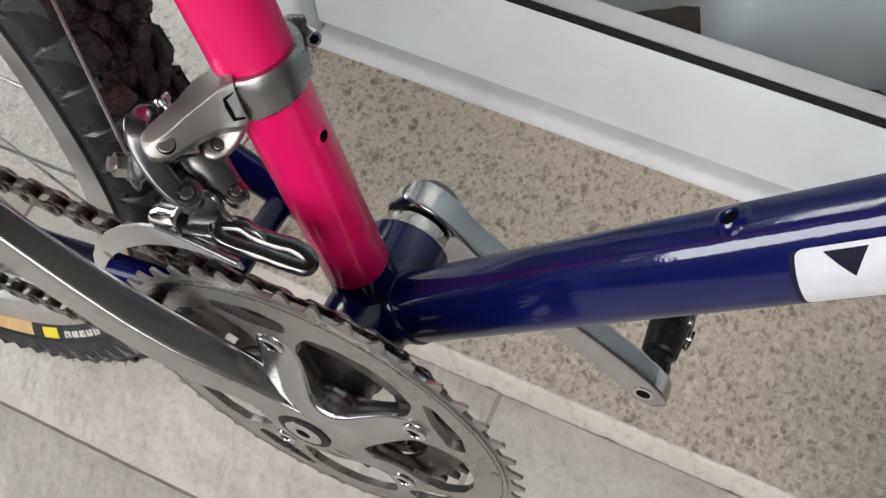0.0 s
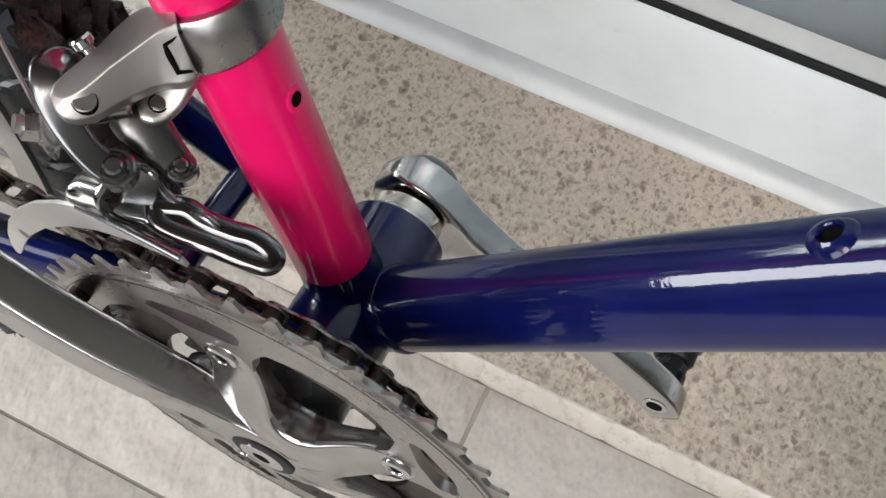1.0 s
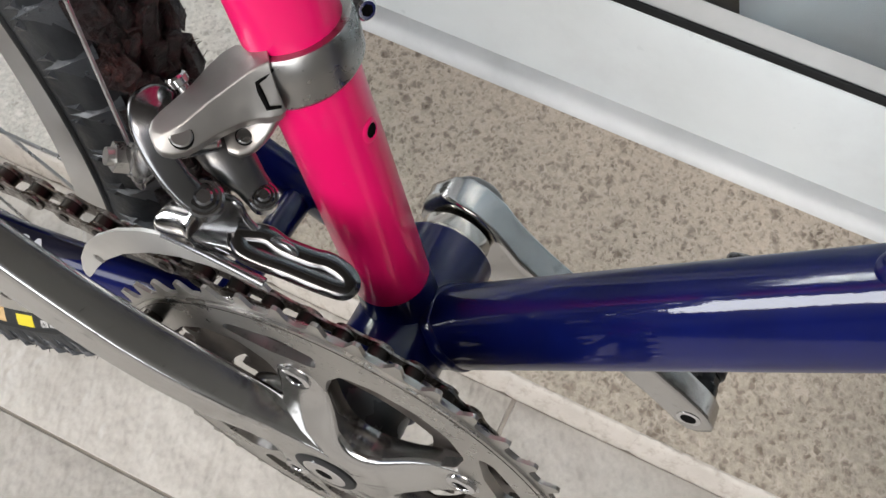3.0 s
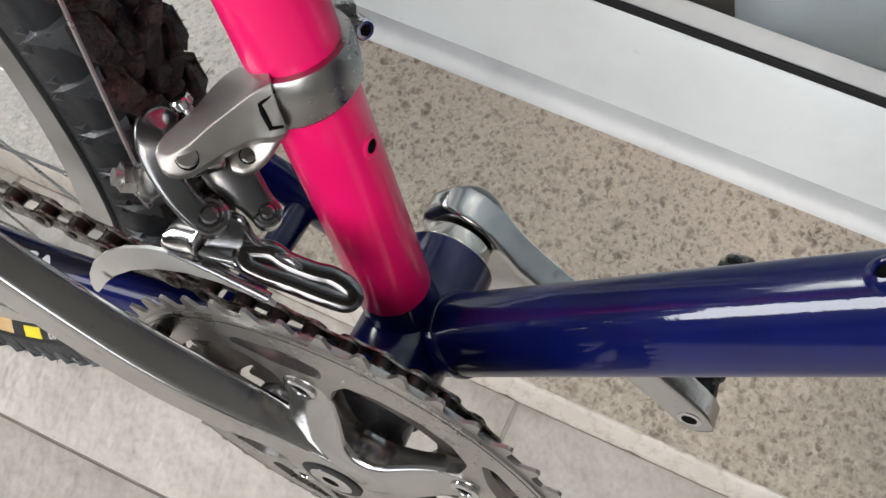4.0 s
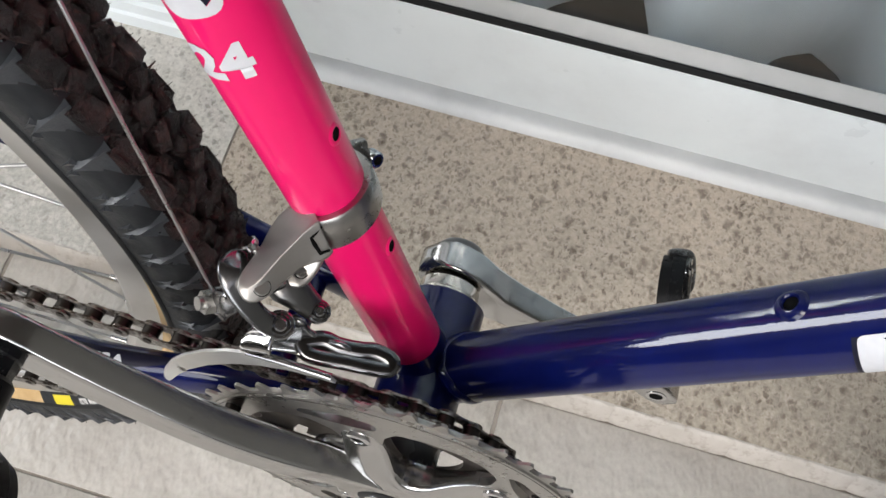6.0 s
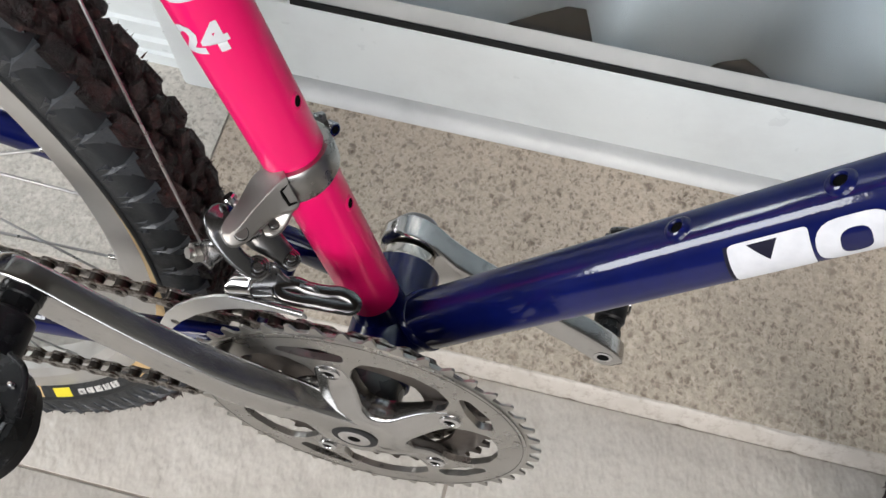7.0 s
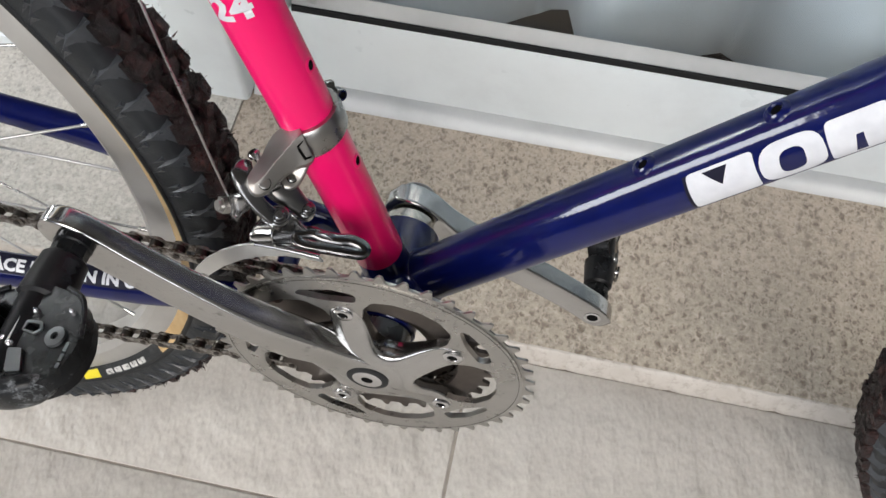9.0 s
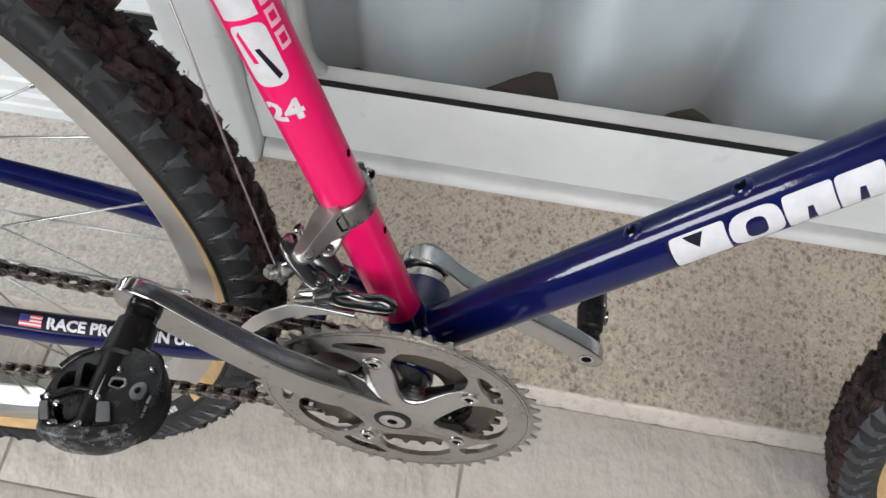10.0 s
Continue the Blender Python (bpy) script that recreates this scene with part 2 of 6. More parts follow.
put(TILE, Base_Color=_base, Normal=bump(TILE, _fine, 0.14, 0.0010, bump(TILE, _relief, 0.75, 0.0095, bump(TILE, _swell, 0.5, 0.012))), Roughness=spread(TILE, _relief, 0.34, 0.60))
GROUT = material("grout", (0.3, 0.28, 0.25), 0.9)
put(GROUT, Base_Color=ramp(GROUT, noise_tex(GROUT, 60.0, 6.0), [(0.3, (0.22, 0.195, 0.168)), (0.7, (0.33, 0.30, 0.265))]))


def spots(m, src, scale, share, size, soft=0.30):
    """Scattered chips: a mask that is 1 within them. share: how many of the cells hold one."""
    n, l = m.node_tree.nodes, m.node_tree.links
    v = n.new("ShaderNodeTexVoronoi")
    v.voronoi_dimensions = "2D"
    v.inputs["Scale"].default_value = scale
    l.new(src, v.inputs["Vector"])
    sep = n.new("ShaderNodeSeparateColor")
    l.new(v.outputs["Color"], sep.inputs["Color"])
    reach = n.new("ShaderNodeMapRange")
    reach.inputs["From Min"].default_value, reach.inputs["From Max"].default_value = 1.0 - share, 1.0
    reach.inputs["To Min"].default_value, reach.inputs["To Max"].default_value = 0.0, size
    l.new(sep.outputs["Red"], reach.inputs["Value"])
    diff = n.new("ShaderNodeMath")
    diff.operation = "SUBTRACT"
    l.new(reach.outputs["Result"], diff.inputs[0])
    l.new(v.outputs["Distance"], diff.inputs[1])
    edge = n.new("ShaderNodeMapRange")
    edge.inputs["From Min"].default_value, edge.inputs["From Max"].default_value = -soft * 0.4, soft
    l.new(diff.outputs[0], edge.inputs["Value"])
    return edge.outputs["Result"]


def ragged(m, src, scale, amount, stretch=(1.0, 1.0, 1.0)):
    """Coordinates pushed about by noise, for uneven outlines."""
    n, l = m.node_tree.nodes, m.node_tree.links
    t = n.new("ShaderNodeTexNoise")
    t.inputs["Scale"].default_value, t.inputs["Detail"].default_value = scale, 4.0
    l.new(src, t.inputs["Vector"])
    a = n.new("ShaderNodeVectorMath")
    a.operation = "MULTIPLY_ADD"
    l.new(t.outputs["Color"], a.inputs[0])
    a.inputs[1].default_value = (amount, amount, 0.0)
    l.new(src, a.inputs[2])
    mp = n.new("ShaderNodeMapping")
    mp.inputs["Scale"].default_value = stretch
    l.new(a.outputs["Vector"], mp.inputs["Vector"])
    return mp.outputs["Vector"]


def times(m, a, k):
    n, l = m.node_tree.nodes, m.node_tree.links
    x = n.new("ShaderNodeMath")
    x.operation = "MULTIPLY"
    l.new(a, x.inputs[0])
    if isinstance(k, float):
        x.inputs[1].default_value = k
    else:
        l.new(k, x.inputs[1])
    return x.outputs[0]


def terrazzo(name, body, dark, pale, share):
    m = material(name, body, 0.45)
    src = coords(m)
    base = ramp(m, noise_tex(m, 11.0, 5.0, 0.6, src), [(0.3, tuple(c * 0.88 for c in body)), (0.7, tuple(c * 1.08 for c in body))])
    # the body colour turns darker towards the front edge, with a ragged border
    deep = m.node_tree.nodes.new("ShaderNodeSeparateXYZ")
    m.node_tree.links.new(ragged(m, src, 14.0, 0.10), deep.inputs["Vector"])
    front_tone = m.node_tree.nodes.new("ShaderNodeMapRange")
    front_tone.inputs["From Min"].default_value, front_tone.inputs["From Max"].default_value, front_tone.inputs["To Min"].default_value, front_tone.inputs["To Max"].default_value = 0.17, 0.30, 1.0, 0.0
    m.node_tree.links.new(deep.outputs["Y"], front_tone.inputs["Value"])
    base = mix(m, front_tone.outputs["Result"], base, mix(m, 1.0, base, (0.640, 0.672, 0.672), "MULTIPLY"))
    grain = noise_tex(m, 260.0, 4.0, 0.7, src)
    base = mix(m, 0.50, base, ramp(m, grain, [(0.33, tuple(c * 0.62 for c in body)), (0.66, tuple(min(1, c * 1.28) for c in body))]))
    light = ramp(m, noise_tex(m, 120.0, 3.0, 0.6, src), [(0.52, (0, 0, 0)), (0.70, (0.7, 0.7, 0.7))])
    base = mix(m, light, base, pale)
    rough_src = ragged(m, src, 210.0, 0.008)
    patch = spread(m, noise_tex(m, 16.0, 3.0, 0.6, src), 0.45, 1.0)
    for scale, part_of, size, strength, tone in ((340.0, share, 0.62, 0.66, 1.0), (200.0, share * 0.85, 0.58, 0.76, 0.9), (112.0, share * 0.44, 0.48, 0.76, 0.75)):
        chips = times(m, times(m, spots(m, ragged(m, rough_src, 60.0, 0.006, (1.0, 0.8, 1.0)), scale, part_of, size), patch), strength)
        base = mix(m, chips, base, tuple(c * tone for c in dark))
    put(m, Base_Color=base, Roughness=spread(m, grain, 0.40, 0.66), Normal=bump(m, grain, 0.14, 0.0006))
    return m


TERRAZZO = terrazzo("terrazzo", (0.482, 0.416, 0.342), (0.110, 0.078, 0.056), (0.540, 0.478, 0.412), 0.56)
GREY_STONE = terrazzo("grey_terrazzo", (0.54, 0.515, 0.47), (0.25, 0.23, 0.205), (0.62, 0.60, 0.56), 0.30)
EDGE = material("edge_strip", (0.62, 0.58, 0.53), 0.5)
put(EDGE, Base_Color=mix(EDGE, ramp(EDGE, noise_tex(EDGE, 130.0, 4.0, 0.65), [(0.28, (0.8, 0.8, 0.8)), (0.50, (0, 0, 0))]), ramp(EDGE, noise_tex(EDGE, 30.0, 5.0), [(0.3, (0.42, 0.388, 0.348)), (0.7, (0.52, 0.488, 0.448))]), (0.30, 0.255, 0.215)),
    Normal=bump(EDGE, noise_tex(EDGE, 160.0, 5.0, 0.7), 0.35, 0.0015))
PVC = material("white_profile", (0.78, 0.79, 0.78), 0.32)
put(PVC, Base_Color=ramp(PVC, noise_tex(PVC, 7.0, 6.0, 0.65), [(0.32, (0.70, 0.747, 0.768)), (0.5, (0.758, 0.813, 0.834)), (0.7, (0.79, 0.845, 0.868))]), Roughness=spread(PVC, noise_tex(PVC, 30.0, 5.0), 0.26, 0.45))
SILL = material("weathered_sill", (0.60, 0.61, 0.61), 0.4)
put(SILL, Base_Color=ramp(SILL, noise_tex(SILL, 16.0, 6.0, 0.65), [(0.3, (0.58, 0.60, 0.607)), (0.5, (0.65, 0.668, 0.676)), (0.7, (0.69, 0.708, 0.715))]), Roughness=spread(SILL, noise_tex(SILL, 40.0, 5.0), 0.34, 0.55))
BEAD = material("grey_bead", (0.43, 0.445, 0.445), 0.45)
put(BEAD, Base_Color=ramp(BEAD, noise_tex(BEAD, 12.0, 5.0), [(0.3, (0.37, 0.385, 0.385)), (0.7, (0.48, 0.495, 0.495))]))
GLASS = material("window_glass", (0.94, 0.97, 0.96), 0.02, Transmission_Weight=1.0, IOR=1.45)
CLOTH = material("curtain_cloth", (0.445, 0.49, 0.532), 0.85, Sheen_Weight=0.3)
put(CLOTH, Normal=bump(CLOTH, noise_tex(CLOTH, 900.0, 2.0), 0.1, 0.0005))
WOOD = material("dark_wood_floor", (0.10, 0.05, 0.03), 0.4)
_wc = WOOD.node_tree.nodes.new("ShaderNodeMapping")
_wc.inputs["Scale"].default_value = (2.0, 30.0, 1.0)
WOOD.node_tree.links.new(coords(WOOD), _wc.inputs["Vector"])
put(WOOD, Base_Color=ramp(WOOD, noise_tex(WOOD, 5.0, 6.0, 0.65, _wc.outputs["Vector"]), [(0.3, (0.018, 0.012, 0.009)), (0.7, (0.050, 0.032, 0.024))]))
PLASTER = material("plaster", (0.30, 0.29, 0.27), 0.9)
put(PLASTER, Base_Color=ramp(PLASTER, noise_tex(PLASTER, 3.0, 6.0), [(0.3, (0.24, 0.23, 0.21)), (0.7, (0.32, 0.31, 0.285))]), Normal=bump(PLASTER, noise_tex(PLASTER, 120.0, 4.0), 0.2, 0.002))

# for an added wall out of view, dark so that the metal mirrors it dark
DARK_WALL = material("dark_mirrored_wall", (0.07, 0.065, 0.06), 0.9)
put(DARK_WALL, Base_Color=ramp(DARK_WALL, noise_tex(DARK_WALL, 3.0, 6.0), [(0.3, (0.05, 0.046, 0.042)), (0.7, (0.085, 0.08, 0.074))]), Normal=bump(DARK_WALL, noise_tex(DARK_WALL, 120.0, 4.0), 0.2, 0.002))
CEILING = material("added_ceiling", (0.20, 0.17, 0.15), 0.8)
put(CEILING, Base_Color=ramp(CEILING, noise_tex(CEILING, 4.0, 6.0), [(0.3, (0.07, 0.06, 0.05)), (0.7, (0.12, 0.10, 0.09))]))

# ---- building blocks ----


def mesh_of(bm, name, mat, smooth=None):
    bmesh.ops.recalc_face_normals(bm, faces=bm.faces)
    me = bpy.data.meshes.new(name)
    bm.to_mesh(me)
    bm.free()
    me.materials.append(mat)
    if smooth is not None and len(me.polygons):
        me.polygons.foreach_set("use_smooth", [True] * len(me.polygons))
        me.set_sharp_from_angle(angle=radians(smooth))
    return me


def part(name, bm, mat, parent=None, label="", smooth=None):
    ob = new(name, mesh_of(bm, name, mat, smooth))
    if parent is not None:
        ob.parent = parent
    return tagged(ob, label)


def box(bm, x0, x1, y0, y1, z0, z1, bevel=0.0, seg=2):
    got = bmesh.ops.create_cube(bm, size=1.0)["verts"]
    for v in got:
        v.co = Vector(((x0 + x1) / 2 + v.co.x * (x1 - x0), (y0 + y1) / 2 + v.co.y * (y1 - y0), (z0 + z1) / 2 + v.co.z * (z1 - z0)))
    if bevel:
        edges = list({e for v in got for e in v.link_edges})
        bmesh.ops.bevel(bm, geom=edges, offset=bevel, segments=seg, profile=0.5, affect="EDGES")
    return got


def extrude_profile(bm, prof, x0, x1):
    """A closed profile of (y, z) pulled along x."""
    a = [bm.verts.new((x0, y, z)) for y, z in prof]
    b = [bm.verts.new((x1, y, z)) for y, z in prof]
    n = len(prof)
    for i in range(n):
        bm.faces.new((a[i], a[(i + 1) % n], b[(i + 1) % n], b[i]))
    bm.faces.new(a[::-1])
    bm.faces.new(b)


def frame_at(d, ref=(0, 0, 1)):
    d = Vector(d).normalized()
    r = Vector(ref)
    if abs(d.dot(r.normalized())) > 0.98:
        r = Vector((1, 0, 0))
    e1 = (r - d * r.dot(d)).normalized()
    return d, e1, d.cross(e1)


def sweep(bm, pts, sizes, seg=16, ref=(0, 0, 1), power=2.0, caps=True):
    """A tube along pts. sizes: a radius, or (half size along ref, half size across), for each point. power over 2: squarer."""
    pts = [Vector(p) for p in pts]
    rings = []
    for i, p in enumerate(pts):
        d = (pts[min(i + 1, len(pts) - 1)] - pts[max(i - 1, 0)]).normalized()
        _, e1, e2 = frame_at(d, ref)
        s = sizes[i]
        a, b = s if isinstance(s, tuple) else (s, s)
        ring = []
        for k in range(seg):
            an = 2 * math.pi * k / seg
            c, q = math.cos(an), math.sin(an)
            if power != 2.0:
                c, q = math.copysign(abs(c) ** (2 / power), c), math.copysign(abs(q) ** (2 / power), q)
            ring.append(bm.verts.new(p + e1 * (a * c) + e2 * (b * q)))
        rings.append(ring)
    for r0, r1 in zip(rings, rings[1:]):
        for k in range(seg):
            bm.faces.new((r0[k], r0[(k + 1) % seg], r1[(k + 1) % seg], r1[k]))
    if caps:
        bm.faces.new(rings[0][::-1])
        bm.faces.new(rings[-1])
    return rings


def glide(pts, sizes, n=6):
    """More points along a smooth way through pts, with their sizes."""
    pts = [Vector(p) for p in pts]
    sizes = [q if isinstance(q, tuple) else (q, q) for q in sizes]
    op, os = [], []
    for i in range(len(pts) - 1):
        a, b_, c, d = pts[max(i - 1, 0)], pts[i], pts[i + 1], pts[min(i + 2, len(pts) - 1)]
        for k in range(n):
            t = k / n
            op.append(0.5 * (2 * b_ + (c - a) * t + (2 * a - 5 * b_ + 4 * c - d) * t * t + (3 * b_ - a - 3 * c + d) * t ** 3))
            os.append(tuple(u + (w - u) * t for u, w in zip(sizes[i], sizes[i + 1])))
    return op + [pts[-1]], os + [sizes[-1]]


def cyl(bm, p0, p1, r0, r1=None, seg=20, bevel=0.0):
    p0, p1 = Vector(p0), Vector(p1)
    r1 = r0 if r1 is None else r1
    if not bevel:
        return sweep(bm, [p0, p1], [r0, r1], seg)
    d = (p1 - p0).normalized()
    return sweep(bm, [p0, p0 + d * bevel, p1 - d * bevel, p1], [r0 - bevel, r0, r1, r1 - bevel], seg)


def hexagon(bm, p0, p1, r):
    return sweep(bm, [Vector(p0), Vector(p1)], [r, r], 6)


def lathe(bm, prof, centre, seg, a0=0.0, a1=360.0, closed=True):
    """A profile of (radius, y) turned round an axis along y through centre (x, z)."""
    full = a1 - a0 >= 360.0
    steps = seg if full else seg + 1
    rings = []
    for i in range(steps):
        an = radians(a0 + (a1 - a0) * i / seg)
        rings.append([bm.verts.new((centre[0] + r * math.cos(an), y, centre[1] + r * math.sin(an))) for r, y in prof])
    n = len(prof)
    m = n if closed else n - 1
    for i in range(seg):
        ra, rb = rings[i], rings[(i + 1) % steps]
        for k in range(m):
            bm.faces.new((ra[k], ra[(k + 1) % n], rb[(k + 1) % n], rb[k]))
    if closed and not full:
        bm.faces.new(rings[0][::-1])
        bm.faces.new(rings[-1])
    return rings


def plate(bm, outline, holes, y0, y1):
    """A flat plate of (x, z) outline with holes, between y0 and y1."""
    edges = []
    for loop in (outline, *holes):
        vs = [bm.verts.new((x, y0, z)) for x, z in loop]
        edges += [bm.edges.new((vs[i], vs[(i + 1) % len(vs)])) for i in range(len(vs))]
    faces = [g for g in bmesh.ops.triangle_fill(bm, use_beauty=True, use_dissolve=False, edges=edges)["geom"] if isinstance(g, bmesh.types.BMFace)]
    got = bmesh.ops.extrude_face_region(bm, geom=faces)["geom"]
    for v in got:
        if isinstance(v, bmesh.types.BMVert):
            v.co.y = y1


def polar(r, deg):
    return (r * math.cos(radians(deg)), r * math.sin(radians(deg)))


def rounded(points, r, seg=4):
    """A polygon of (x, z) with rounded corners."""
    out, n = [], len(points)
    for i in range(n):
        p, a, b = Vector(points[i]), Vector(points[i - 1]), Vector(points[(i + 1) % n])
        q = min(r, (a - p).length * 0.45, (b - p).length * 0.45)
        s, e = p + (a - p).normalized() * q, p + (b - p).normalized() * q
        for k in range(seg + 1):
            t = k / seg
            out.append(tuple((1 - t) ** 2 * s + 2 * t * (1 - t) * p + t * t * e))
    return out


def tube_frame(o, d, e1):
    d = Vector(d).normalized()
    e1 = Vector(e1)
    e1 = (e1 - d * e1.dot(d)).normalized()
    return Vector(o), d, e1, d.cross(e1)


def on_tube(tf, r, u, deg):
    o, d, e1, e2 = tf
    a = radians(deg)
    return o + d * u + (e1 * math.cos(a) + e2 * math.sin(a)) * r


def decal(bm, tf, r, loops, step=0.0018):
    """A thin flat shape of (u, arc length) loops, laid round a tube."""
    edges = []
    for loop in loops:
        dense = []
        for i, p in enumerate(loop):
            q = loop[(i + 1) % len(loop)]
            n = max(1, int(math.dist(p, q) / step))
            dense += [(p[0] + (q[0] - p[0]) * k / n, p[1] + (q[1] - p[1]) * k / n) for k in range(n)]
        vs = [bm.verts.new((u, s, 0)) for u, s in dense]
        edges += [bm.edges.new((vs[i], vs[(i + 1) % len(vs)])) for i in range(len(vs))]
    bmesh.ops.triangle_fill(bm, use_beauty=True, use_dissolve=False, edges=edges)
    for _ in range(3):
        long = [e for e in bm.edges if abs(e.verts[0].co.y - e.verts[1].co.y) > 0.003]
        if long:
            bmesh.ops.subdivide_edges(bm, edges=long, cuts=1)
            bmesh.ops.triangulate(bm, faces=bm.faces)
    for v in bm.verts:
        v.co = on_tube(tf, r, v.co.x, math.degrees(v.co.y / r))


def text_loops(words, size, bold=0.0):
    """The outline triangles of a word in the built-in font, as a bmesh in the xy plane."""
    cu = bpy.data.curves.new("words", "FONT")
    cu.body, cu.size, cu.resolution_u, cu.offset = words, size, 2, bold
    tmp = new("words", cu)
    bpy.context.view_layer.update()
    me = bpy.data.meshes.new_from_object(tmp.evaluated_get(bpy.context.evaluated_depsgraph_get()))
    bm = bmesh.new()
    bm.from_mesh(me)
    bpy.data.objects.remove(tmp)
    bpy.data.meshes.remove(me)
    bpy.data.curves.remove(cu)
    bmesh.ops.triangulate(bm, faces=bm.faces)
    return bm

# ---- the setting ----
STEP = 0.018          # height of the terrazzo threshold
FRONT = 0.0755        # its front edge
DOOR = 0.2944         # front of the door frame

floor = part("floor", (lambda b: (box(b, -2.2, 2.2, -2.6, 0.08, -0.06, -0.0016), b)[1])(bmesh.new()), GROUT)
tagged(floor, "rough light stone tiles with thin grey joints", "floor", kind="structure")


def tile_mesh(w, d):
    b = bmesh.new()
    box(b, -w / 2, w / 2, -d / 2, d / 2, -0.008, 0.0, 0.0014, 2)
    return mesh_of(b, "tile", TILE, 40)


def threshold(name, x0, x1, mat, label):
    b = bmesh.new()
    prof = [(FRONT + 0.0005, -0.002), (FRONT + 0.0005, STEP - 0.0005), (FRONT + 0.0009, STEP), (0.36, STEP), (0.36, -0.002)]
    extrude_profile(b, prof, x0, x1)
    return tagged(part(name, b, mat), label, "threshold", kind="structure")


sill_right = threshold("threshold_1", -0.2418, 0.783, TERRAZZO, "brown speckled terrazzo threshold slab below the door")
threshold("threshold_2", -2.2, -0.2442, GREY_STONE, "pale grey speckled terrazzo threshold slab")
joint = part("threshold_joint", (lambda b: (box(b, -0.2442, -0.2418, FRONT + 0.001, 0.35, 0.0, STEP - 0.002), b)[1])(bmesh.new()), GROUT)
tagged(joint, "dark joint between two threshold slabs", "joint", kind="structure")


def profile_bar(name, prof, x0, x1, mat, parent=None, label="", smooth=30):
    b = bmesh.new()
    extrude_profile(b, prof, x0, x1)
    return part(name, b, mat, parent, label, smooth)


# the door: outer sill, sash with its black seal, sloping bead and glass
door = profile_bar("door_1", [(DOOR - 0.0015, STEP), (DOOR - 0.0015, 0.0192), (DOOR - 0.0008, 0.0212), (DOOR + 0.0012, 0.0240), (DOOR + 0.0038, 0.0264), (DOOR + 0.0064, 0.0278), (DOOR + 0.0090, 0.0285), (DOOR + 0.0130, 0.0287), (0.359, 0.0287), (0.359, STEP)],
                   -0.2335, 0.78, SILL)
tagged(door, "white plastic framed glazed door, closed", "door", kind="structure")
SF = 0.3045           # front of the sash
profile_bar("sash_rail", [(SF, 0.0425), (SF, 0.1450), (SF + 0.001, 0.1472), (SF + 0.0025, 0.1480), (SF + 0.0200, 0.1480), (SF + 0.0202, 0.1290), (0.345, 0.1290), (0.345, 0.0408), (SF + 0.0020, 0.0408), (SF + 0.0008, 0.0413)], -0.2335, 0.78, PVC, door)
profile_bar("seal", [(SF + 0.0015, 0.1482), (SF + 0.0020, 0.1520), (SF + 0.0030, 0.1540), (SF + 0.0046, 0.1542), (SF + 0.0046, 0.1482)], -0.176, 0.78, GASKET, door, "black rubber seal")
profile_bar("glazing_bead", [(SF + 0.0049, 0.1482), (SF + 0.0049, 0.1550), (SF + 0.0060, 0.1566), (SF + 0.0130, 0.1648), (SF + 0.0140, 0.1652), (SF + 0.0146, 0.1648), (SF + 0.0146, 0.1482)], -0.176, 0.78, BEAD, door, "grey sloping glazing bead")
b = bmesh.new()
box(b, -0.2335, -0.178, SF, 0.352, 0.1485, 2.1, 0.003)
part("sash_stile", b, PVC, door, smooth=40)
b = bmesh.new()
sweep(b, [(-0.1705, SF + 0.0105, 2.1), (-0.1705, SF + 0.0105, 0.20), (-0.169, SF + 0.0107, 0.182), (-0.163, SF + 0.0108, 0.168), (-0.152, SF + 0.0108, 0.1600)], [0.009, 0.009, 0.009, 0.008, 0.006], 12, ref=(0, 1, 0))
part("corner_bead", b, BEAD, door, "grey rounded corner bead", smooth=50)
b = bmesh.new()
box(b, -0.17, 0.78, SF + 0.0150, SF + 0.0190, 0.1485, 2.1)
pane = part("pane", b, GLASS, door, "clear glass pane")
pane.visible_shadow = False

# the post between door and side window
b = bmesh.new()
box(b, -0.298, -0.2345, 0.2805, 0.352, STEP, 2.2, 0.006, 3)
tagged(part("door_post", b, PVC, smooth=40), "white plastic post between door and side window", "post", kind="structure")

# the side window with a ribbed sill
win = profile_bar("window_1", [(0.2985, STEP), (0.2985, 0.034), (0.3015, 0.036), (0.3015, 0.050), (0.3055, 0.053), (0.3055, 0.072), (0.309, 0.075), (0.309, 0.19), (0.36, 0.19), (0.36, STEP)], -2.0, -0.2985, PVC)
tagged(win, "white plastic side window with a ribbed sill", "window", kind="structure")
profile_bar("seal", [(0.310, 0.1902), (0.311, 0.198), (0.318, 0.200), (0.322, 0.1902)], -2.0, -0.2985, GASKET, win, "black rubber seal")
profile_bar("glazing_bead", [(0.3225, 0.1902), (0.3225, 0.199), (0.338, 0.212), (0.338, 0.1902)], -2.0, -0.2985, PVC, win)
b = bmesh.new()
box(b, -2.0, -0.2985, 0.3395, 0.3435, 0.1905, 2.1)
wp = part("pane", b, GLASS, win, "clear glass pane")
wp.visible_shadow = False

# behind the glass: wooden floor, folded curtain, far wall
b = bmesh.new()
box(b, -2.2, 2.2, 0.3605, 3.0, -0.12, -0.075)
tagged(part("inner_floor", b, WOOD), "dark brown wooden floor inside the room", "floor", kind="structure")


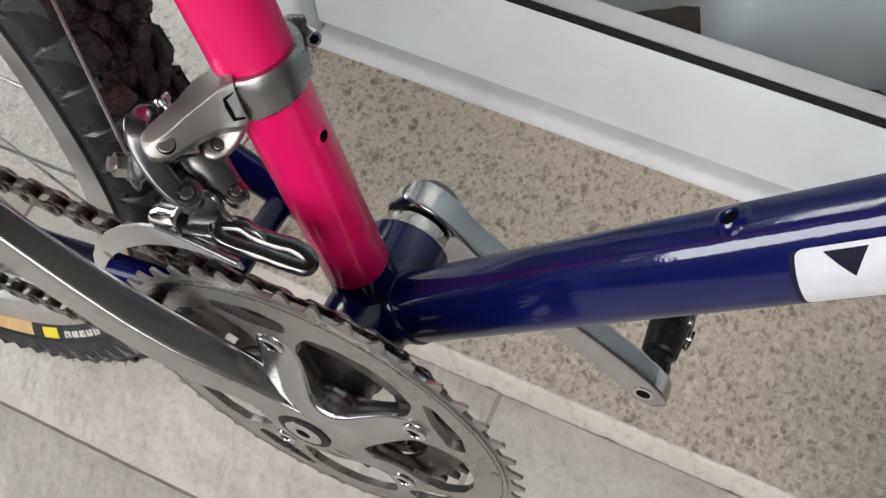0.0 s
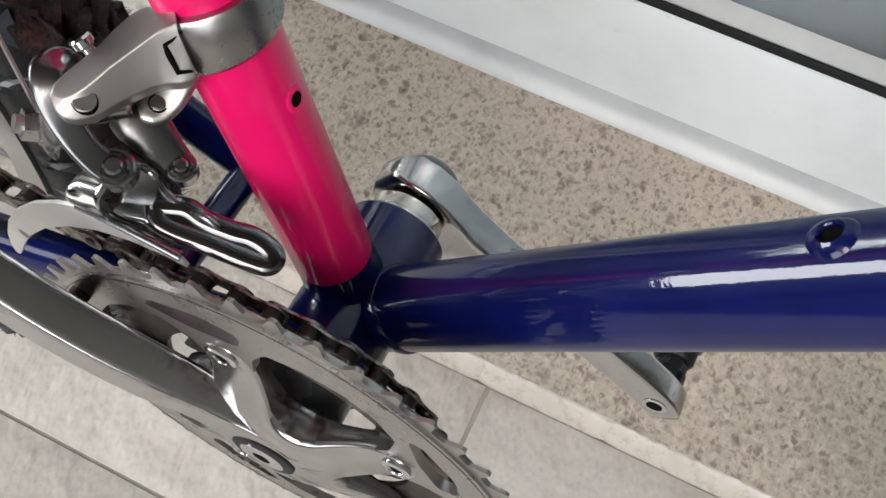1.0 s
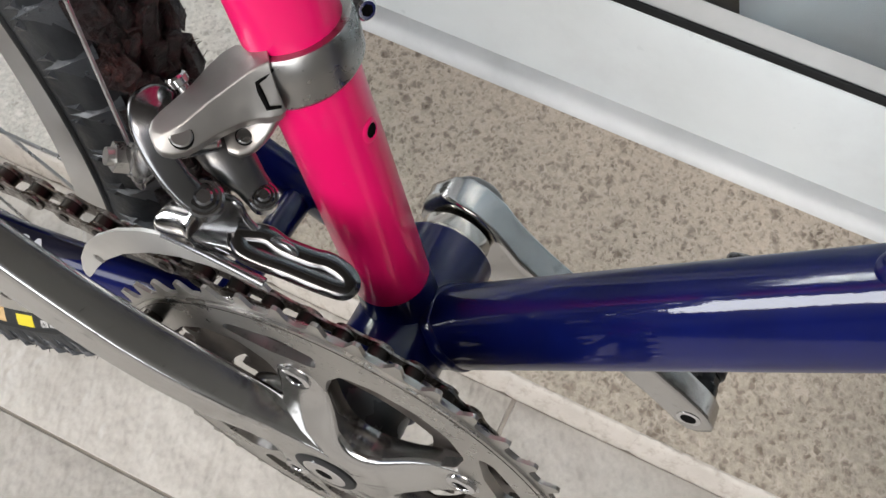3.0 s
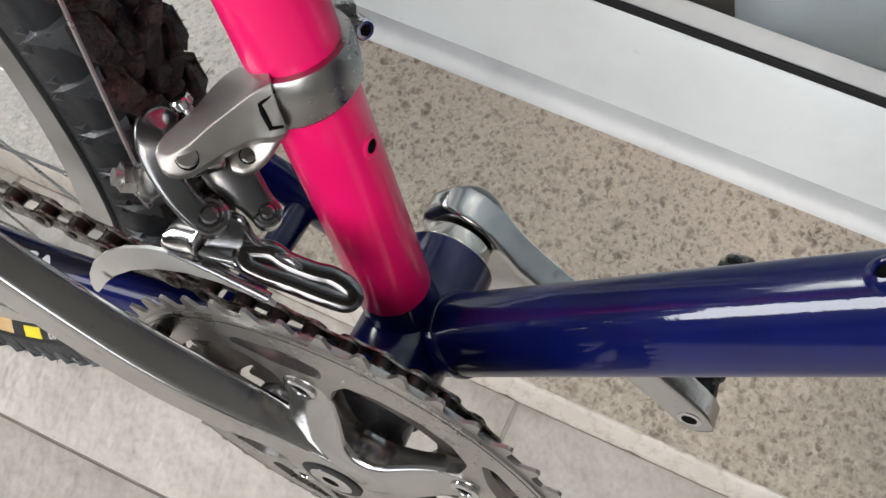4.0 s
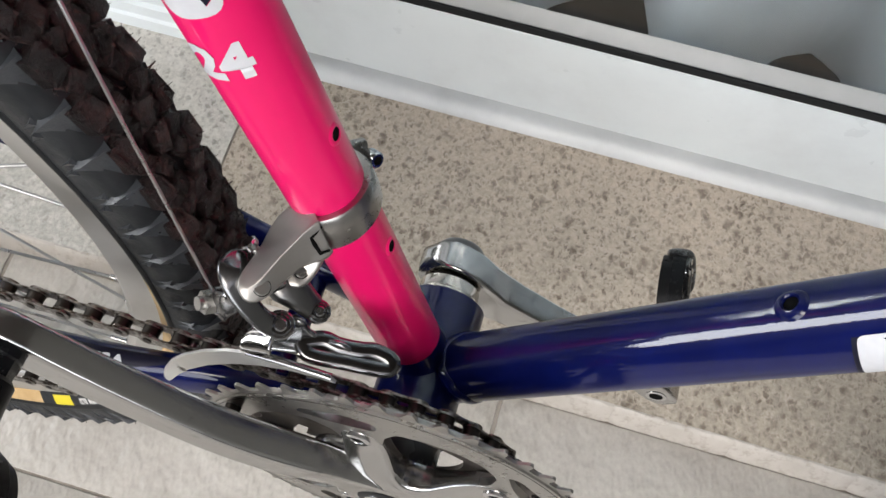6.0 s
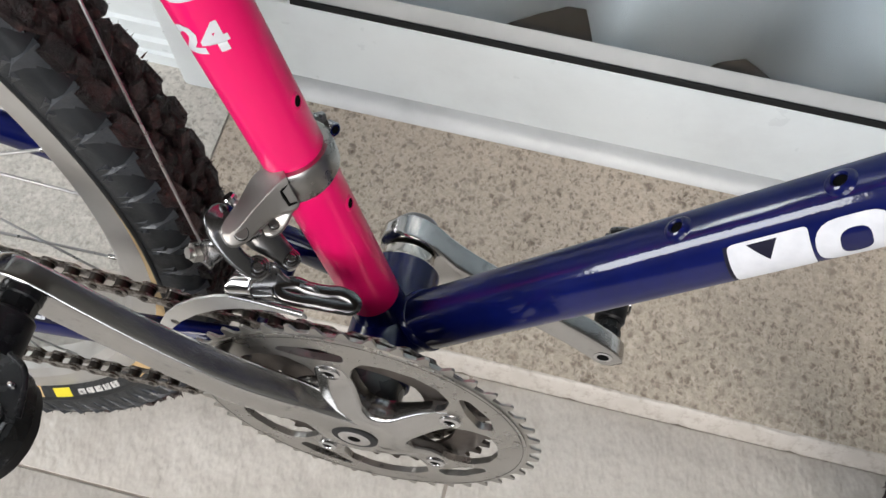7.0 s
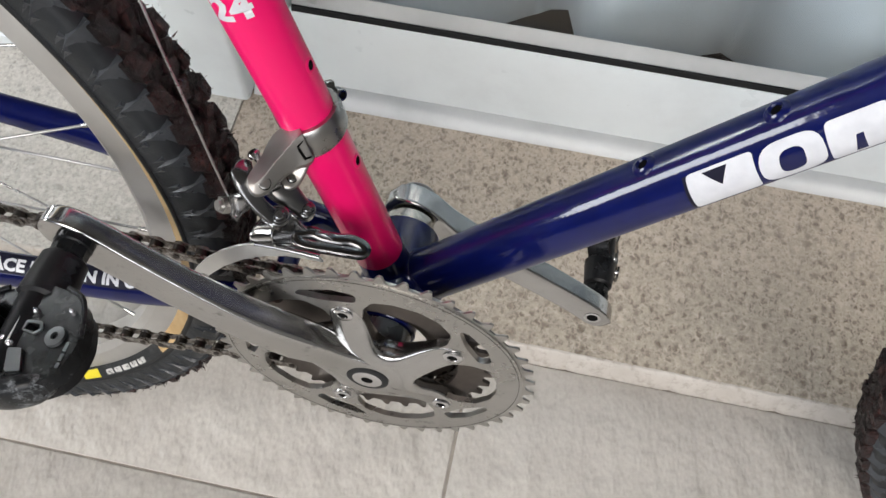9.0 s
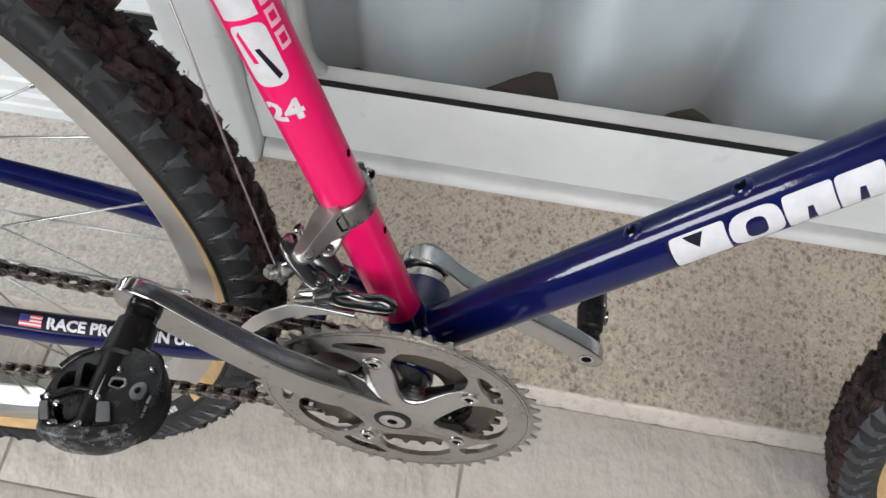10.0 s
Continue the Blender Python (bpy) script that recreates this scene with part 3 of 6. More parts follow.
def curtain(x0, x1):
    b = bmesh.new()
    nx, nz = 420, 60
    # where the hem is lifted: places along it and heights
    lifts = [[(-0.030, -0.030), (-0.006, 0.005), (0.024, 0.033), (0.052, 0.051), (0.076, 0.051), (0.094, 0.001), (0.102, -0.030)],
             [(0.205, -0.030), (0.222, 0.006), (0.230, 0.013), (0.258, 0.026), (0.275, 0.016), (0.292, 0.0), (0.304, -0.030)],
             [(0.50, -0.030), (0.54, 0.035), (0.56, 0.035), (0.59, -0.030)]]
    grid = []
    for j in range(nz + 1):
        v = j / nz
        row = []
        for i in range(nx + 1):
            x = x0 + (x1 - x0) * i / nx
            ph = (x - 0.030) / 0.2300 * 2 * math.pi
            wave = math.cos(ph + 0.35 * math.sin(ph * 0.37)) + 0.22 * math.sin(2.0 * ph + 0.8)
            y = 0.450 + 0.053 * wave * (1 - 0.2 * v) + 0.003 * math.sin(3.1 * ph + v * 3)
            hem = -0.030
            for lift in lifts:
                for (xa, za), (xb, zb) in zip(lift, lift[1:]):
                    if xa <= x < xb:
                        hem = za + (zb - za) * (x - xa) / (xb - xa)
            hem = max(-0.073, hem - 1.2 * (y - 0.45))
            z = hem + (2.2 - hem) * v ** 1.6
            row.append(b.verts.new((x + 0.008 * math.cos(ph) * (1 - v), y, z)))
        grid.append(row)
    for j in range(nz):
        for i in range(nx):
            b.faces.new((grid[j][i], grid[j][i + 1], grid[j + 1][i + 1], grid[j + 1][i]))
    ob = part("curtain", b, CLOTH, smooth=180)
    mod = ob.modifiers.new("thickness", "SOLIDIFY")
    mod.thickness = 0.0012
    return tagged(ob, "white-grey cloth curtain in soft folds behind glass", "curtain")


curtain(-0.40, 1.2)


def wall(name, boxes, label, mat=PLASTER):
    b = bmesh.new()
    for q in boxes:
        box(b, *q)
    return tagged(part(name, b, mat), label, "wall", kind="structure")


wall("wall_west", [(-2.4, -2.2, -2.8, WEST[0], -0.12, 2.7), (-2.4, -2.2, WEST[1], ROOM[0], -0.12, 2.7), (-2.4, -2.2, ROOM[1], 3.2, -0.12, 2.7), (-2.4, -2.2, ROOM[0], ROOM[1], -0.12, ROOM[2]), (-2.4, -2.2, ROOM[0], ROOM[1], ROOM[3], 2.7), (-2.4, -2.2, WEST[0], WEST[1], -0.12, WEST[2]), (-2.4, -2.2, WEST[0], WEST[1], WEST[3], 2.7)], "plain dull grey plaster wall with two openings")
wall("wall_south", [(-2.2, SOUTH[0], -2.8, -2.6, -0.12, 2.7), (SOUTH[1], 2.2, -2.8, -2.6, -0.12, 2.7), (SOUTH[0], SOUTH[1], -2.8, -2.6, -0.12, SOUTH[2]), (SOUTH[0], SOUTH[1], -2.8, -2.6, SOUTH[3], 2.7)], "plain dull grey plaster wall with one wide opening")
wall("wall_east", [(2.2, 2.4, -2.8, 3.2, -0.12, 2.7)], "plain dull grey plaster wall")
wall("wall_north", [(-2.2, 2.2, 3.0, 3.2, -0.12, 2.7)], "plain dull grey plaster wall inside the room")
# this one is unseen and added: it darkens what crank and derailleur reflect
wall("wall_beside", [(0.784, 2.2, 0.285, 0.40, -0.12, 2.7)], "plain dark wall, unseen, added beside the door for reflections", DARK_WALL)
wall("wall_lintel", [(-2.2, 0.784, 0.28, 0.40, 2.2, 2.7)], "plain dull grey plaster wall above the door")
# unseen roof, added to hold back the sky overhead; open towards the south
b = bmesh.new()
box(b, -2.4, 2.4, -1.35, 3.2, 2.7, 2.85)
tagged(part("ceiling", b, CEILING), "plain dull ceiling, unseen, added over the terrace", "ceiling", kind="structure")
b = bmesh.new()
box(b, -60, 60, -90, 60, -4.2, -4.0)
tagged(part("ground", b, GROUT), "plain dull ground below the terrace", "ground", kind="structure")

# ---- the bicycle: x ahead, y to its far side, z up, from the middle of its bottom bracket ----
BB_UP = 0.2992
LEAN_ANGLE = 8.668
BIKE = pose(0, 0, 0.29578, -LEAN_ANGLE)
bike = new("bicycle")
bike.matrix_world = BIKE @ pose(0, 0, -BB_UP)
bike.empty_display_size = 0.1
tagged(bike, "pink and blue steel mountain bike leaning, with silver cranks", "bicycle")


def bpart(name, bm, mat, parent=None, label="", smooth=35):
    """A part of the bicycle, in its own coordinates."""
    if parent is None:
        bmesh.ops.translate(bm, verts=bm.verts, vec=(0, 0, BB_UP))
        return part(name, bm, mat, bike, label, smooth)
    bmesh.ops.translate(bm, verts=bm.verts, vec=Vector((0, 0, BB_UP)) - parent.location)
    return part(name, bm, mat, parent, label, smooth)


def bhub(name, label=""):
    ob = new(name)
    ob.parent = bike
    return tagged(ob, label)


ST_D, ST_F = Vector((-0.2952, 0, 0.9554)), Vector((0.9554, 0, 0.2952))
DT_D, DT_F = Vector((0.6788, 0, 0.7343)), Vector((-0.7343, 0, 0.6788))
ST = tube_frame((0, 0, 0), ST_D, ST_F)
DT = tube_frame((0.0044, 0, -0.0041), DT_D, DT_F)
ST_R, DT_R = 0.0143, 0.0161

# frame tubes
b = bmesh.new()
sweep(b, [ST_D * u for u in (0.0305, 0.0312, 0.2, 0.46)], [ST_R - 0.0003, ST_R, ST_R, ST_R], 48)
seat_tube = bpart("seat_tube", b, PINK, None, "glossy pink seat tube")
b = bmesh.new()
sweep(b, [ST_D * 0.008, ST_D * 0.022, ST_D * 0.0303], [0.0152, 0.0146, 0.0141], 40)
bpart("seat_lug", b, BLUE)
b = bmesh.new()
o, d = DT[0], DT[1]
sweep(b, [o + d * u for u in (0.002, 0.03, 0.2, 0.56)], [DT_R, DT_R, DT_R, DT_R], 56)
down_tube = bpart("down_tube", b, BLUE, None, "glossy dark blue down tube")
b = bmesh.new()
cyl(b, (0, -0.0362, 0), (0, 0.0345, 0), 0.0205, seg=56, bevel=0.0008)
bpart("bottom_bracket_shell", b, BLUE)
# weld fillets round the joints
b2 = bmesh.new()
rings = []
for k in range(48):
    a = 2 * math.pi * k / 48
    ring = []
    for q in range(8):
        w = 2 * math.pi * q / 8
        base = o + d * (0.0205 + 0.006 * math.sin(a) ** 2 + 0.0006 * math.sin(9 * a)) + (DT[2] * math.cos(a) + DT[3] * math.sin(a)) * (DT_R - 0.0002)
        out = (DT[2] * math.cos(a) + DT[3] * math.sin(a))
        ring.append(b2.verts.new(base + out * 0.0011 * math.cos(w) + d * 0.0034 * math.sin(w)))
    rings.append(ring)
for k in range(48):
    for q in range(8):
        b2.faces.new((rings[k][q], rings[k][(q + 1) % 8], rings[(k + 1) % 48][(q + 1) % 8], rings[(k + 1) % 48][q]))
bpart("weld", b2, BLUE, smooth=180)
# head tube, top tube, fork: they close the frame
head_lo, head_hi = o + d * 0.545, o + d * 0.545 + Vector((-0.034, 0, 0.115))
b = bmesh.new()
cyl(b, head_lo + (head_lo - head_hi) * 0.15, head_hi, 0.0185, seg=32, bevel=0.002)
bpart("head_tube", b, BLUE)
b = bmesh.new()
cyl(b, ST_D * 0.445, head_hi + (head_lo - head_hi) * 0.2, 0.0143, seg=32)
bpart("top_tube", b, BLUE)
F_C, R_C = Vector((0.630, 0, 0.036)), Vector((-0.428, 0, 0.036))
for s in (-1, 1):
    b = bmesh.new()
    crown = head_lo + (head_lo - head_hi) * 0.2
    sweep(b, [crown + Vector((0, s * 0.02, 0)), crown + Vector((0.012, s * 0.047, -0.02)), crown.lerp(F_C, 0.5) + Vector((0.0, s * 0.049, 0)), F_C + Vector((0, s * 0.05, 0))], [0.014, 0.0145, 0.012, 0.008], 20)
    bpart("fork_blade", b, BLUE)

# stays
for s in (-1, 1):
    b = bmesh.new()
    sweep(b, [(-0.012, s * 0.026, -0.001), (-0.045, s * 0.0305, 0.002), (-0.085, s * 0.036, 0.006), (-0.14, s * 0.0455, 0.012), (-0.22, s * 0.054, 0.019), (-0.33, s * 0.061, 0.026), (-0.425, s * 0.064, 0.031)],
          [(0.0125, 0.0085), (0.0128, 0.0075), (0.0128, 0.0072), (0.0122, 0.0085), (0.0112, 0.0095), (0.0095, 0.0085), (0.008, 0.006)], 28)
    stay = bpart("chain_stay", b, BLUE, None, "dark blue tapered chain stay", 180)
    if s < 0:
        right_stay = stay
    b = bmesh.new()
    top = ST_D * 0.43
    sweep(b, [top + Vector((-0.012, s * 0.012, 0)), top + Vector((-0.05, s * 0.036, -0.05)), (-0.30, s * 0.056, 0.20), (-0.422, s * 0.064, 0.04)], [0.0075, 0.008, 0.008, 0.0068], 20)
    bpart("seat_stay", b, BLUE, smooth=180)
b = bmesh.new()
cyl(b, (-0.066, -0.036, 0.003), (-0.066, 0.036, 0.003), 0.0065, seg=20)
bpart("stay_bridge", b, BLUE)


# bottle bosses
def boss(tf, r, u, mat, flat):
    p, n = on_tube(tf, r, u, 0), on_tube(tf, 1.0, 0, 0) - tf[0]
    ob = bhub("bottle_boss")
    bb = bmesh.new()
    prof = [(0.0027, -0.0004), (0.0028, 0.0012), (0.0034, 0.0018), (0.0048, 0.0014), (0.0056, 0.0006), (0.0066, -0.0008)] if not flat else [(0.0023, -0.001), (0.0023, 0.0003), (0.0028, 0.00055), (0.0036, 0.0003), (0.0044, -0.0003)]
    _, e1, e2 = frame_at(n, tf[1])
    rr = []
    for k in range(28):
        a = 2 * math.pi * k / 28
        rr.append([bb.verts.new(p + (e1 * math.cos(a) + e2 * math.sin(a)) * q + n * (h - (r - math.sqrt(max(r * r - (q * math.sin(a)) ** 2, 0))))) for q, h in prof])
    for k in range(28):
        for q in range(len(prof) - 1):
            bb.faces.new((rr[k][q], rr[k][q + 1], rr[(k + 1) % 28][q + 1], rr[(k + 1) % 28][q]))
    bpart("ring", bb, mat, ob, smooth=60)
    bb = bmesh.new()
    cyl(bb, p - n * 0.002, p + n * (0.00015 if not flat else 0.0002), 0.0029 if not flat else 0.00235, seg=20)
    bpart("thread_hole", bb, HOLE, ob, "dark threaded hole")


for u in (0.1860, 0.2507):
    boss(DT, DT_R, u, BLUE, False)
for u in (0.1090, 0.1735):
    boss(ST, ST_R, u, PINK, True)


# ---- lettering and shapes on the tubes ----
def shape(name, tf, r, loops, mat, parent, label):
    bb = bmesh.new()
    decal(bb, tf, r, loops)
    return bpart(name, bb, mat, parent, label, smooth=180)


def arc(tf_r, deg):
    return radians(deg) * tf_r


def slab(u0, u1, a0, a1, lean, r):
    """A leaning block between two lengths and two angles on a tube."""
    return [(u0 + lean, arc(r, a0)), (u1 + lean, arc(r, a0)), (u1 - lean, arc(r, a1)), (u0 - lean, arc(r, a1))]


rd = DT_R + 0.00025
shape("logo_shadow", DT, DT_R + 0.00012, [slab(0.2012, 0.2330, 47, 118, 0.0022, rd)], DARK_DECAL, down_tube, "near-black shadow of a logo block")
for i, (u0, u1) in enumerate(((0.2030, 0.2345), (0.2360, 0.2640), (0.2650, 0.2895), (0.2905, 0.3130), (0.3150, 0.3400))):
    m0 = (u0 + u1) / 2
    block = rounded(slab(u0, u1, 46, 118, 0.0022, rd), 0.0025 if i != 1 else 0.0125, 5)
    if i == 1:
        cuts = [rounded(slab(u0 + 0.0085, u1 - 0.0085, 62, 104, 0.0016, rd), 0.0050, 5)]
    elif i == 0:
        cuts = [[(m0 - 0.0060, arc(rd, 51)), (m0 + 0.0060, arc(rd, 51)), (m0 + 0.0002, arc(rd, 80))]]
    else:
        cuts = [[(m0 - 0.0010, arc(rd, 78)), (m0 + 0.0018, arc(rd, 78)), (m0 - 0.0002, arc(rd, 113)), (m0 - 0.0048, arc(rd, 113))]]
    shape("logo_block", DT, rd, [block, *cuts], WHITE_DECAL, down_tube, "plain white logo block")
rs = ST_R + 0.00025
s_block = rounded([(0.2340, arc(rs, -116)), (0.2695, arc(rs, -116)), (0.2695, arc(rs, -46)), (0.2340, arc(rs, -46))], 0.006, 5)
s_cut = [(0.2372, arc(rs, -66)), (0.2390, arc(rs, -56)), (0.2560, arc(rs, -74)), (0.2560, arc(rs, -84))]
t_cut = [(0.2480, arc(rs, -88)), (0.2480, arc(rs, -98)), (0.2640, arc(rs, -106)), (0.2664, arc(rs, -98))]
shape("logo_block", ST, rs, [s_block, s_cut, t_cut], WHITE_DECAL, seat_tube, "plain white logo block")
shape("logo_shadow", ST, ST_R + 0.00012, [s_cut], DARK_DECAL, seat_tube, "near-black shadow of a logo block")
shape("logo_block", ST, rs, [slab(0.2722, 0.3000, -116, -48, 0.0, rs)], WHITE_DECAL, seat_tube, "plain white logo block")
LABEL_WHITE = material("worn_label_white", (0.50, 0.49, 0.47), 0.6)
put(LABEL_WHITE, Base_Color=ramp(LABEL_WHITE, noise_tex(LABEL_WHITE, 260.0, 4.0, 0.7), [(0.36, (0.05, 0.05, 0.05)), (0.48, (0.50, 0.49, 0.47))]))
PALE_DECAL = material("pale_pink_decal", (0.80, 0.42, 0.52), 0.4, coat=0.5)
for u0, u1 in ((0.2500, 0.2600), (0.2625, 0.2720), (0.2745, 0.2840)):
    shape("logo_bar", ST, rs, [[(u0, arc(rs, -38)), (u1, arc(rs, -38)), (u1, arc(rs, -12)), (u0, arc(rs, -12))], [(u0 + 0.0025, arc(rs, -33)), (u0 + 0.0025, arc(rs, -17)), (u1 - 0.0025, arc(rs, -17)), (u1 - 0.0025, arc(rs, -33))]], PALE_DECAL, seat_tube, "pale pink outlined bar")


def lettering(words, size, tf, r, place, parent, mat, label, bold=0.0, stretch=1.0):
    """place: letter coordinates to (length, arc) on the tube."""
    bb = text_loops(words, size, bold)
    for _ in range(2):
        long = [e for e in bb.edges if e.calc_length() > 0.003]
        if long:
            bmesh.ops.subdivide_edges(bb, edges=long, cuts=1)
            bmesh.ops.triangulate(bb, faces=bb.faces)
    for v in bb.verts:
        u, s = place(v.co.x * stretch, v.co.y)
        v.co = on_tube(tf, r, u, math.degrees(s / r))
    return bpart("lettering", bb, mat, parent, label, smooth=180)


# numerals across the seat tube, read from the drive side
lettering("24", 0.0165, ST, rs, lambda x, y: (0.2122 + y, arc(rs, -126) + x), seat_tube, WHITE_DECAL, "white numerals 24", bold=0.0007, stretch=1.17)

# the chain stay's printed band
STAY = [(-0.085, -0.036, 0.006, 0.0128, 0.0072), (-0.14, -0.0455, 0.0135, 0.0122, 0.0085), (-0.22, -0.054, 0.0225, 0.0112, 0.0095), (-0.33, -0.061, 0.033, 0.0095, 0.0085)]


def on_stay(x, deg, lift):
    for p, q in zip(STAY, STAY[1:]):
        if x >= q[0]:
            break
    t = (x - p[0]) / (q[0] - p[0])
    _, y, z, a, c = [m + (n - m) * t for m, n in zip(p, q)]
    w = radians(deg)
    return Vector((x, y - (c + lift) * math.sin(w), z + (a + lift) * math.cos(w)))


b = bmesh.new()
grid = []
for i in range(61):
    x = -0.315 + 0.208 * i / 60
    lo = 58 - 48 * max(0.0, (i - 48) / 12) ** 1.5
    grid.append([b.verts.new(on_stay(x, -12 + (lo + 12) * j / 12, 0.00025)) for j in range(13)])
for i in range(60):
    for j in range(12):
        b.faces.new((grid[i][j], grid[i + 1][j], grid[i + 1][j + 1], grid[i][j + 1]))
bpart("printed_band", b, DARK_DECAL, right_stay, "near-black printed band", smooth=180)


def stay_words(words, size, x0, x1):
    bb = text_loops(words, size, 0.00045)
    width = max(v.co.x for v in bb.verts)
    long = [e for e in bb.edges if e.calc_length() > 0.003]
    bmesh.ops.subdivide_edges(bb, edges=long, cuts=1)
    bmesh.ops.triangulate(bb, faces=bb.faces)
    for v in bb.verts:
        v.co = on_stay(x0 + v.co.x / width * (x1 - x0), 46 - v.co.y / 0.0112 * 57.3, 0.00055)
    return bpart("lettering", bb, WHITE_DECAL, right_stay, "white words RACE PROVEN IN USA", smooth=180)


stay_words("RACE PROVEN IN USA", 0.0108, -0.2240, -0.1270)


def stay_patch(name, x0, x1, a0, a1, mat, lift, label):
    bb = bmesh.new()
    g = [[bb.verts.new(on_stay(x0 + (x1 - x0) * i / 6, a0 + (a1 - a0) * j / 4, lift)) for j in range(5)] for i in range(7)]
    for i in range(6):
        for j in range(4):
            bb.faces.new((g[i][j], g[i + 1][j], g[i + 1][j + 1], g[i][j + 1]))
    bpart(name, bb, mat, right_stay, label, smooth=180)


for k in range(7):
    stay_patch("flag_stripe", -0.2410, -0.2270, 6 + 44 / 7 * k, 6 + 44 / 7 * (k + 1), RED_DECAL if k % 2 == 0 else WHITE_DECAL, 0.00045, "red or white flag stripe")
stay_patch("flag_canton", -0.2410, -0.2345, 6, 31, NAVY_DECAL, 0.0006, "dark blue flag corner")

# ---- cranks and rings ----
CRANK = 140.55
BOLT0 = 32.4
crankset = bhub("crankset", "silver crank with a five-armed spider and three chainrings")


def chainring(name, teeth, y0, y1, inner, slots, windows, mat, label):
    rp = 0.0127 / (2 * math.sin(math.pi / teeth))
    out = []
    st = 360.0 / teeth
    for k in range(teeth):
        for f, rr in ((-0.5, rp - 0.0046), (-0.36, rp - 0.0045), (-0.27, rp - 0.0041), (-0.22, rp - 0.0032), (-0.17, rp - 0.0016), (-0.12, rp - 0.0001), (-0.08, rp + 0.0007), (0.00, rp + 0.0009), (0.07, rp + 0.0006), (0.11, rp - 0.0002), (0.16, rp - 0.0016), (0.21, rp - 0.0031), (0.27, rp - 0.0041), (0.36, rp - 0.0045)):
            out.append(polar(rr, st * (k + f)))
    edge = rp - 0.0060
    if windows:
        tb = bmesh.new()
        plate(tb, out, [[polar(edge - 0.004, 5.0 * q) for q in range(72)]], y0 + 0.0010, y1 - 0.0013)
        bpart("toothed_edge", tb, TOOTH, crankset, "thin worn steel-grey toothed edge", smooth=25)
        out = [polar(edge, 2.5 * q) for q in range(144)]
    holes = []
    if windows:
        gap = []
        for k in range(5):
            c = BOLT0 + 72 * k
            holes.append(rounded([polar(0.0660, c - 9), polar(0.0735, c - 9.5), polar(0.0768, c + 0.0), polar(0.0775, c + 14.5), polar(0.0745, c + 17.5), polar(0.0665, c + 6)], 0.0028))
            m = c + 36
            gap += rounded([polar(0.0445, m - 30), polar(0.0455, m - 26.5), polar(0.0580, m - 25.5), polar(0.0675, m - 19.5), polar(0.0722, m - 10), polar(0.0735, m), polar(0.0722, m + 11), polar(0.0690, m + 20), polar(0.0600, m + 24.5), polar(0.0455, m + 26.5), polar(0.0445, m + 30)], 0.0025)
        holes.append(gap)
    else:
        holes.append([polar(inner, 360.0 * k / 60) for k in range(60)])
    bb = bmesh.new()
    plate(bb, out, holes, y0, y1)
    return bpart(name, bb, mat, crankset, label, smooth=25)


RING_Y = -0.0576
chainring("outer_chainring", 46, RING_Y, RING_Y + 0.0036, 0, True, True, SATIN, "satin silver toothed outer ring with cut-outs")
chainring("middle_chainring", 34, -0.0509, -0.0486, 0.049, False, False, OILY, "oily steel toothed middle ring")
chainring("inner_chainring", 26, -0.0410, -0.0385, 0.030, False, False, OILY, "oily steel toothed inner ring")
# pick-up pins and rivets on the outer ring
for a in (96.0, 62.0, 14.0):
    b = bmesh.new()
    p = polar(0.0825, a)
    cyl(b, (p[0], RING_Y - 0.0002, p[1]), (p[0], RING_Y + 0.003, p[1]), 0.0018, seg=14)
    bpart("rivet", b, SATIN, crankset)

# a fine turned line near the rim of the ring
b = bmesh.new()
lathe(b, [(0.0851, RING_Y + 0.0005), (0.0851, RING_Y - 0.00012), (0.0854, RING_Y - 0.00012), (0.0854, RING_Y + 0.0005)], (0, 0), 180)
bpart("turned_line", b, PIN, crankset, "fine dark turned line", smooth=20)

p = polar(0.0810, 147.0)
b = bmesh.new()
cyl(b, (p[0], RING_Y + 0.001, p[1]), (p[0], RING_Y - 0.0072, p[1]), 0.0034, seg=18, bevel=0.0005)
bpart("chain_drop_pin", b, PIN, crankset, "short dark steel pin beside the crank arm", smooth=40)

# spider: one star-shaped casting that slopes from the hub down to five bolt tabs
def star(an):
    d = min(abs((an - BOLT0 - 72 * k + 180) % 360 - 180) for k in range(5))
    r = 0.0615
    while r > 0.0235 and r * math.sin(radians(d)) > 0.0118 - 0.0036 * (r - 0.024) / 0.037 - 0.0030 * max(0.0, (r - 0.055) / 0.006) ** 2:
        r -= 0.0004
    # a rounded web where two arms meet
    web = 0.0255 + 0.0040 * (1 - d / 36) ** 2
    phi = radians(36 - d)
    if phi < radians(14):
        web = max(web, 0.0365 * math.cos(phi) - math.sqrt(0.0100 ** 2 - (0.0365 * math.sin(phi)) ** 2))
    # the arm's root is filled on both sides
    turn = abs((an - CRANK + 180) % 360 - 180)
    if turn < 34:
        web = max(web, 0.0410 - 0.006 * (turn / 34) ** 2)
    return max(r, web)


b = bmesh.new()
rings = []
STAR_N = 360
radii = [star(k * 360 / STAR_N) for k in range(STAR_N)]
for _ in range(3):
    radii = [(radii[k - 1] + 2 * radii[k] + radii[(k + 1) % STAR_N]) / 4 for k in range(STAR_N)]


def star_y(r):
    q = min(1.0, max(0.0, (r - 0.017) / 0.034))
    return -0.0668 + 0.0084 * (q * q * (3 - 2 * q)) ** 0.85


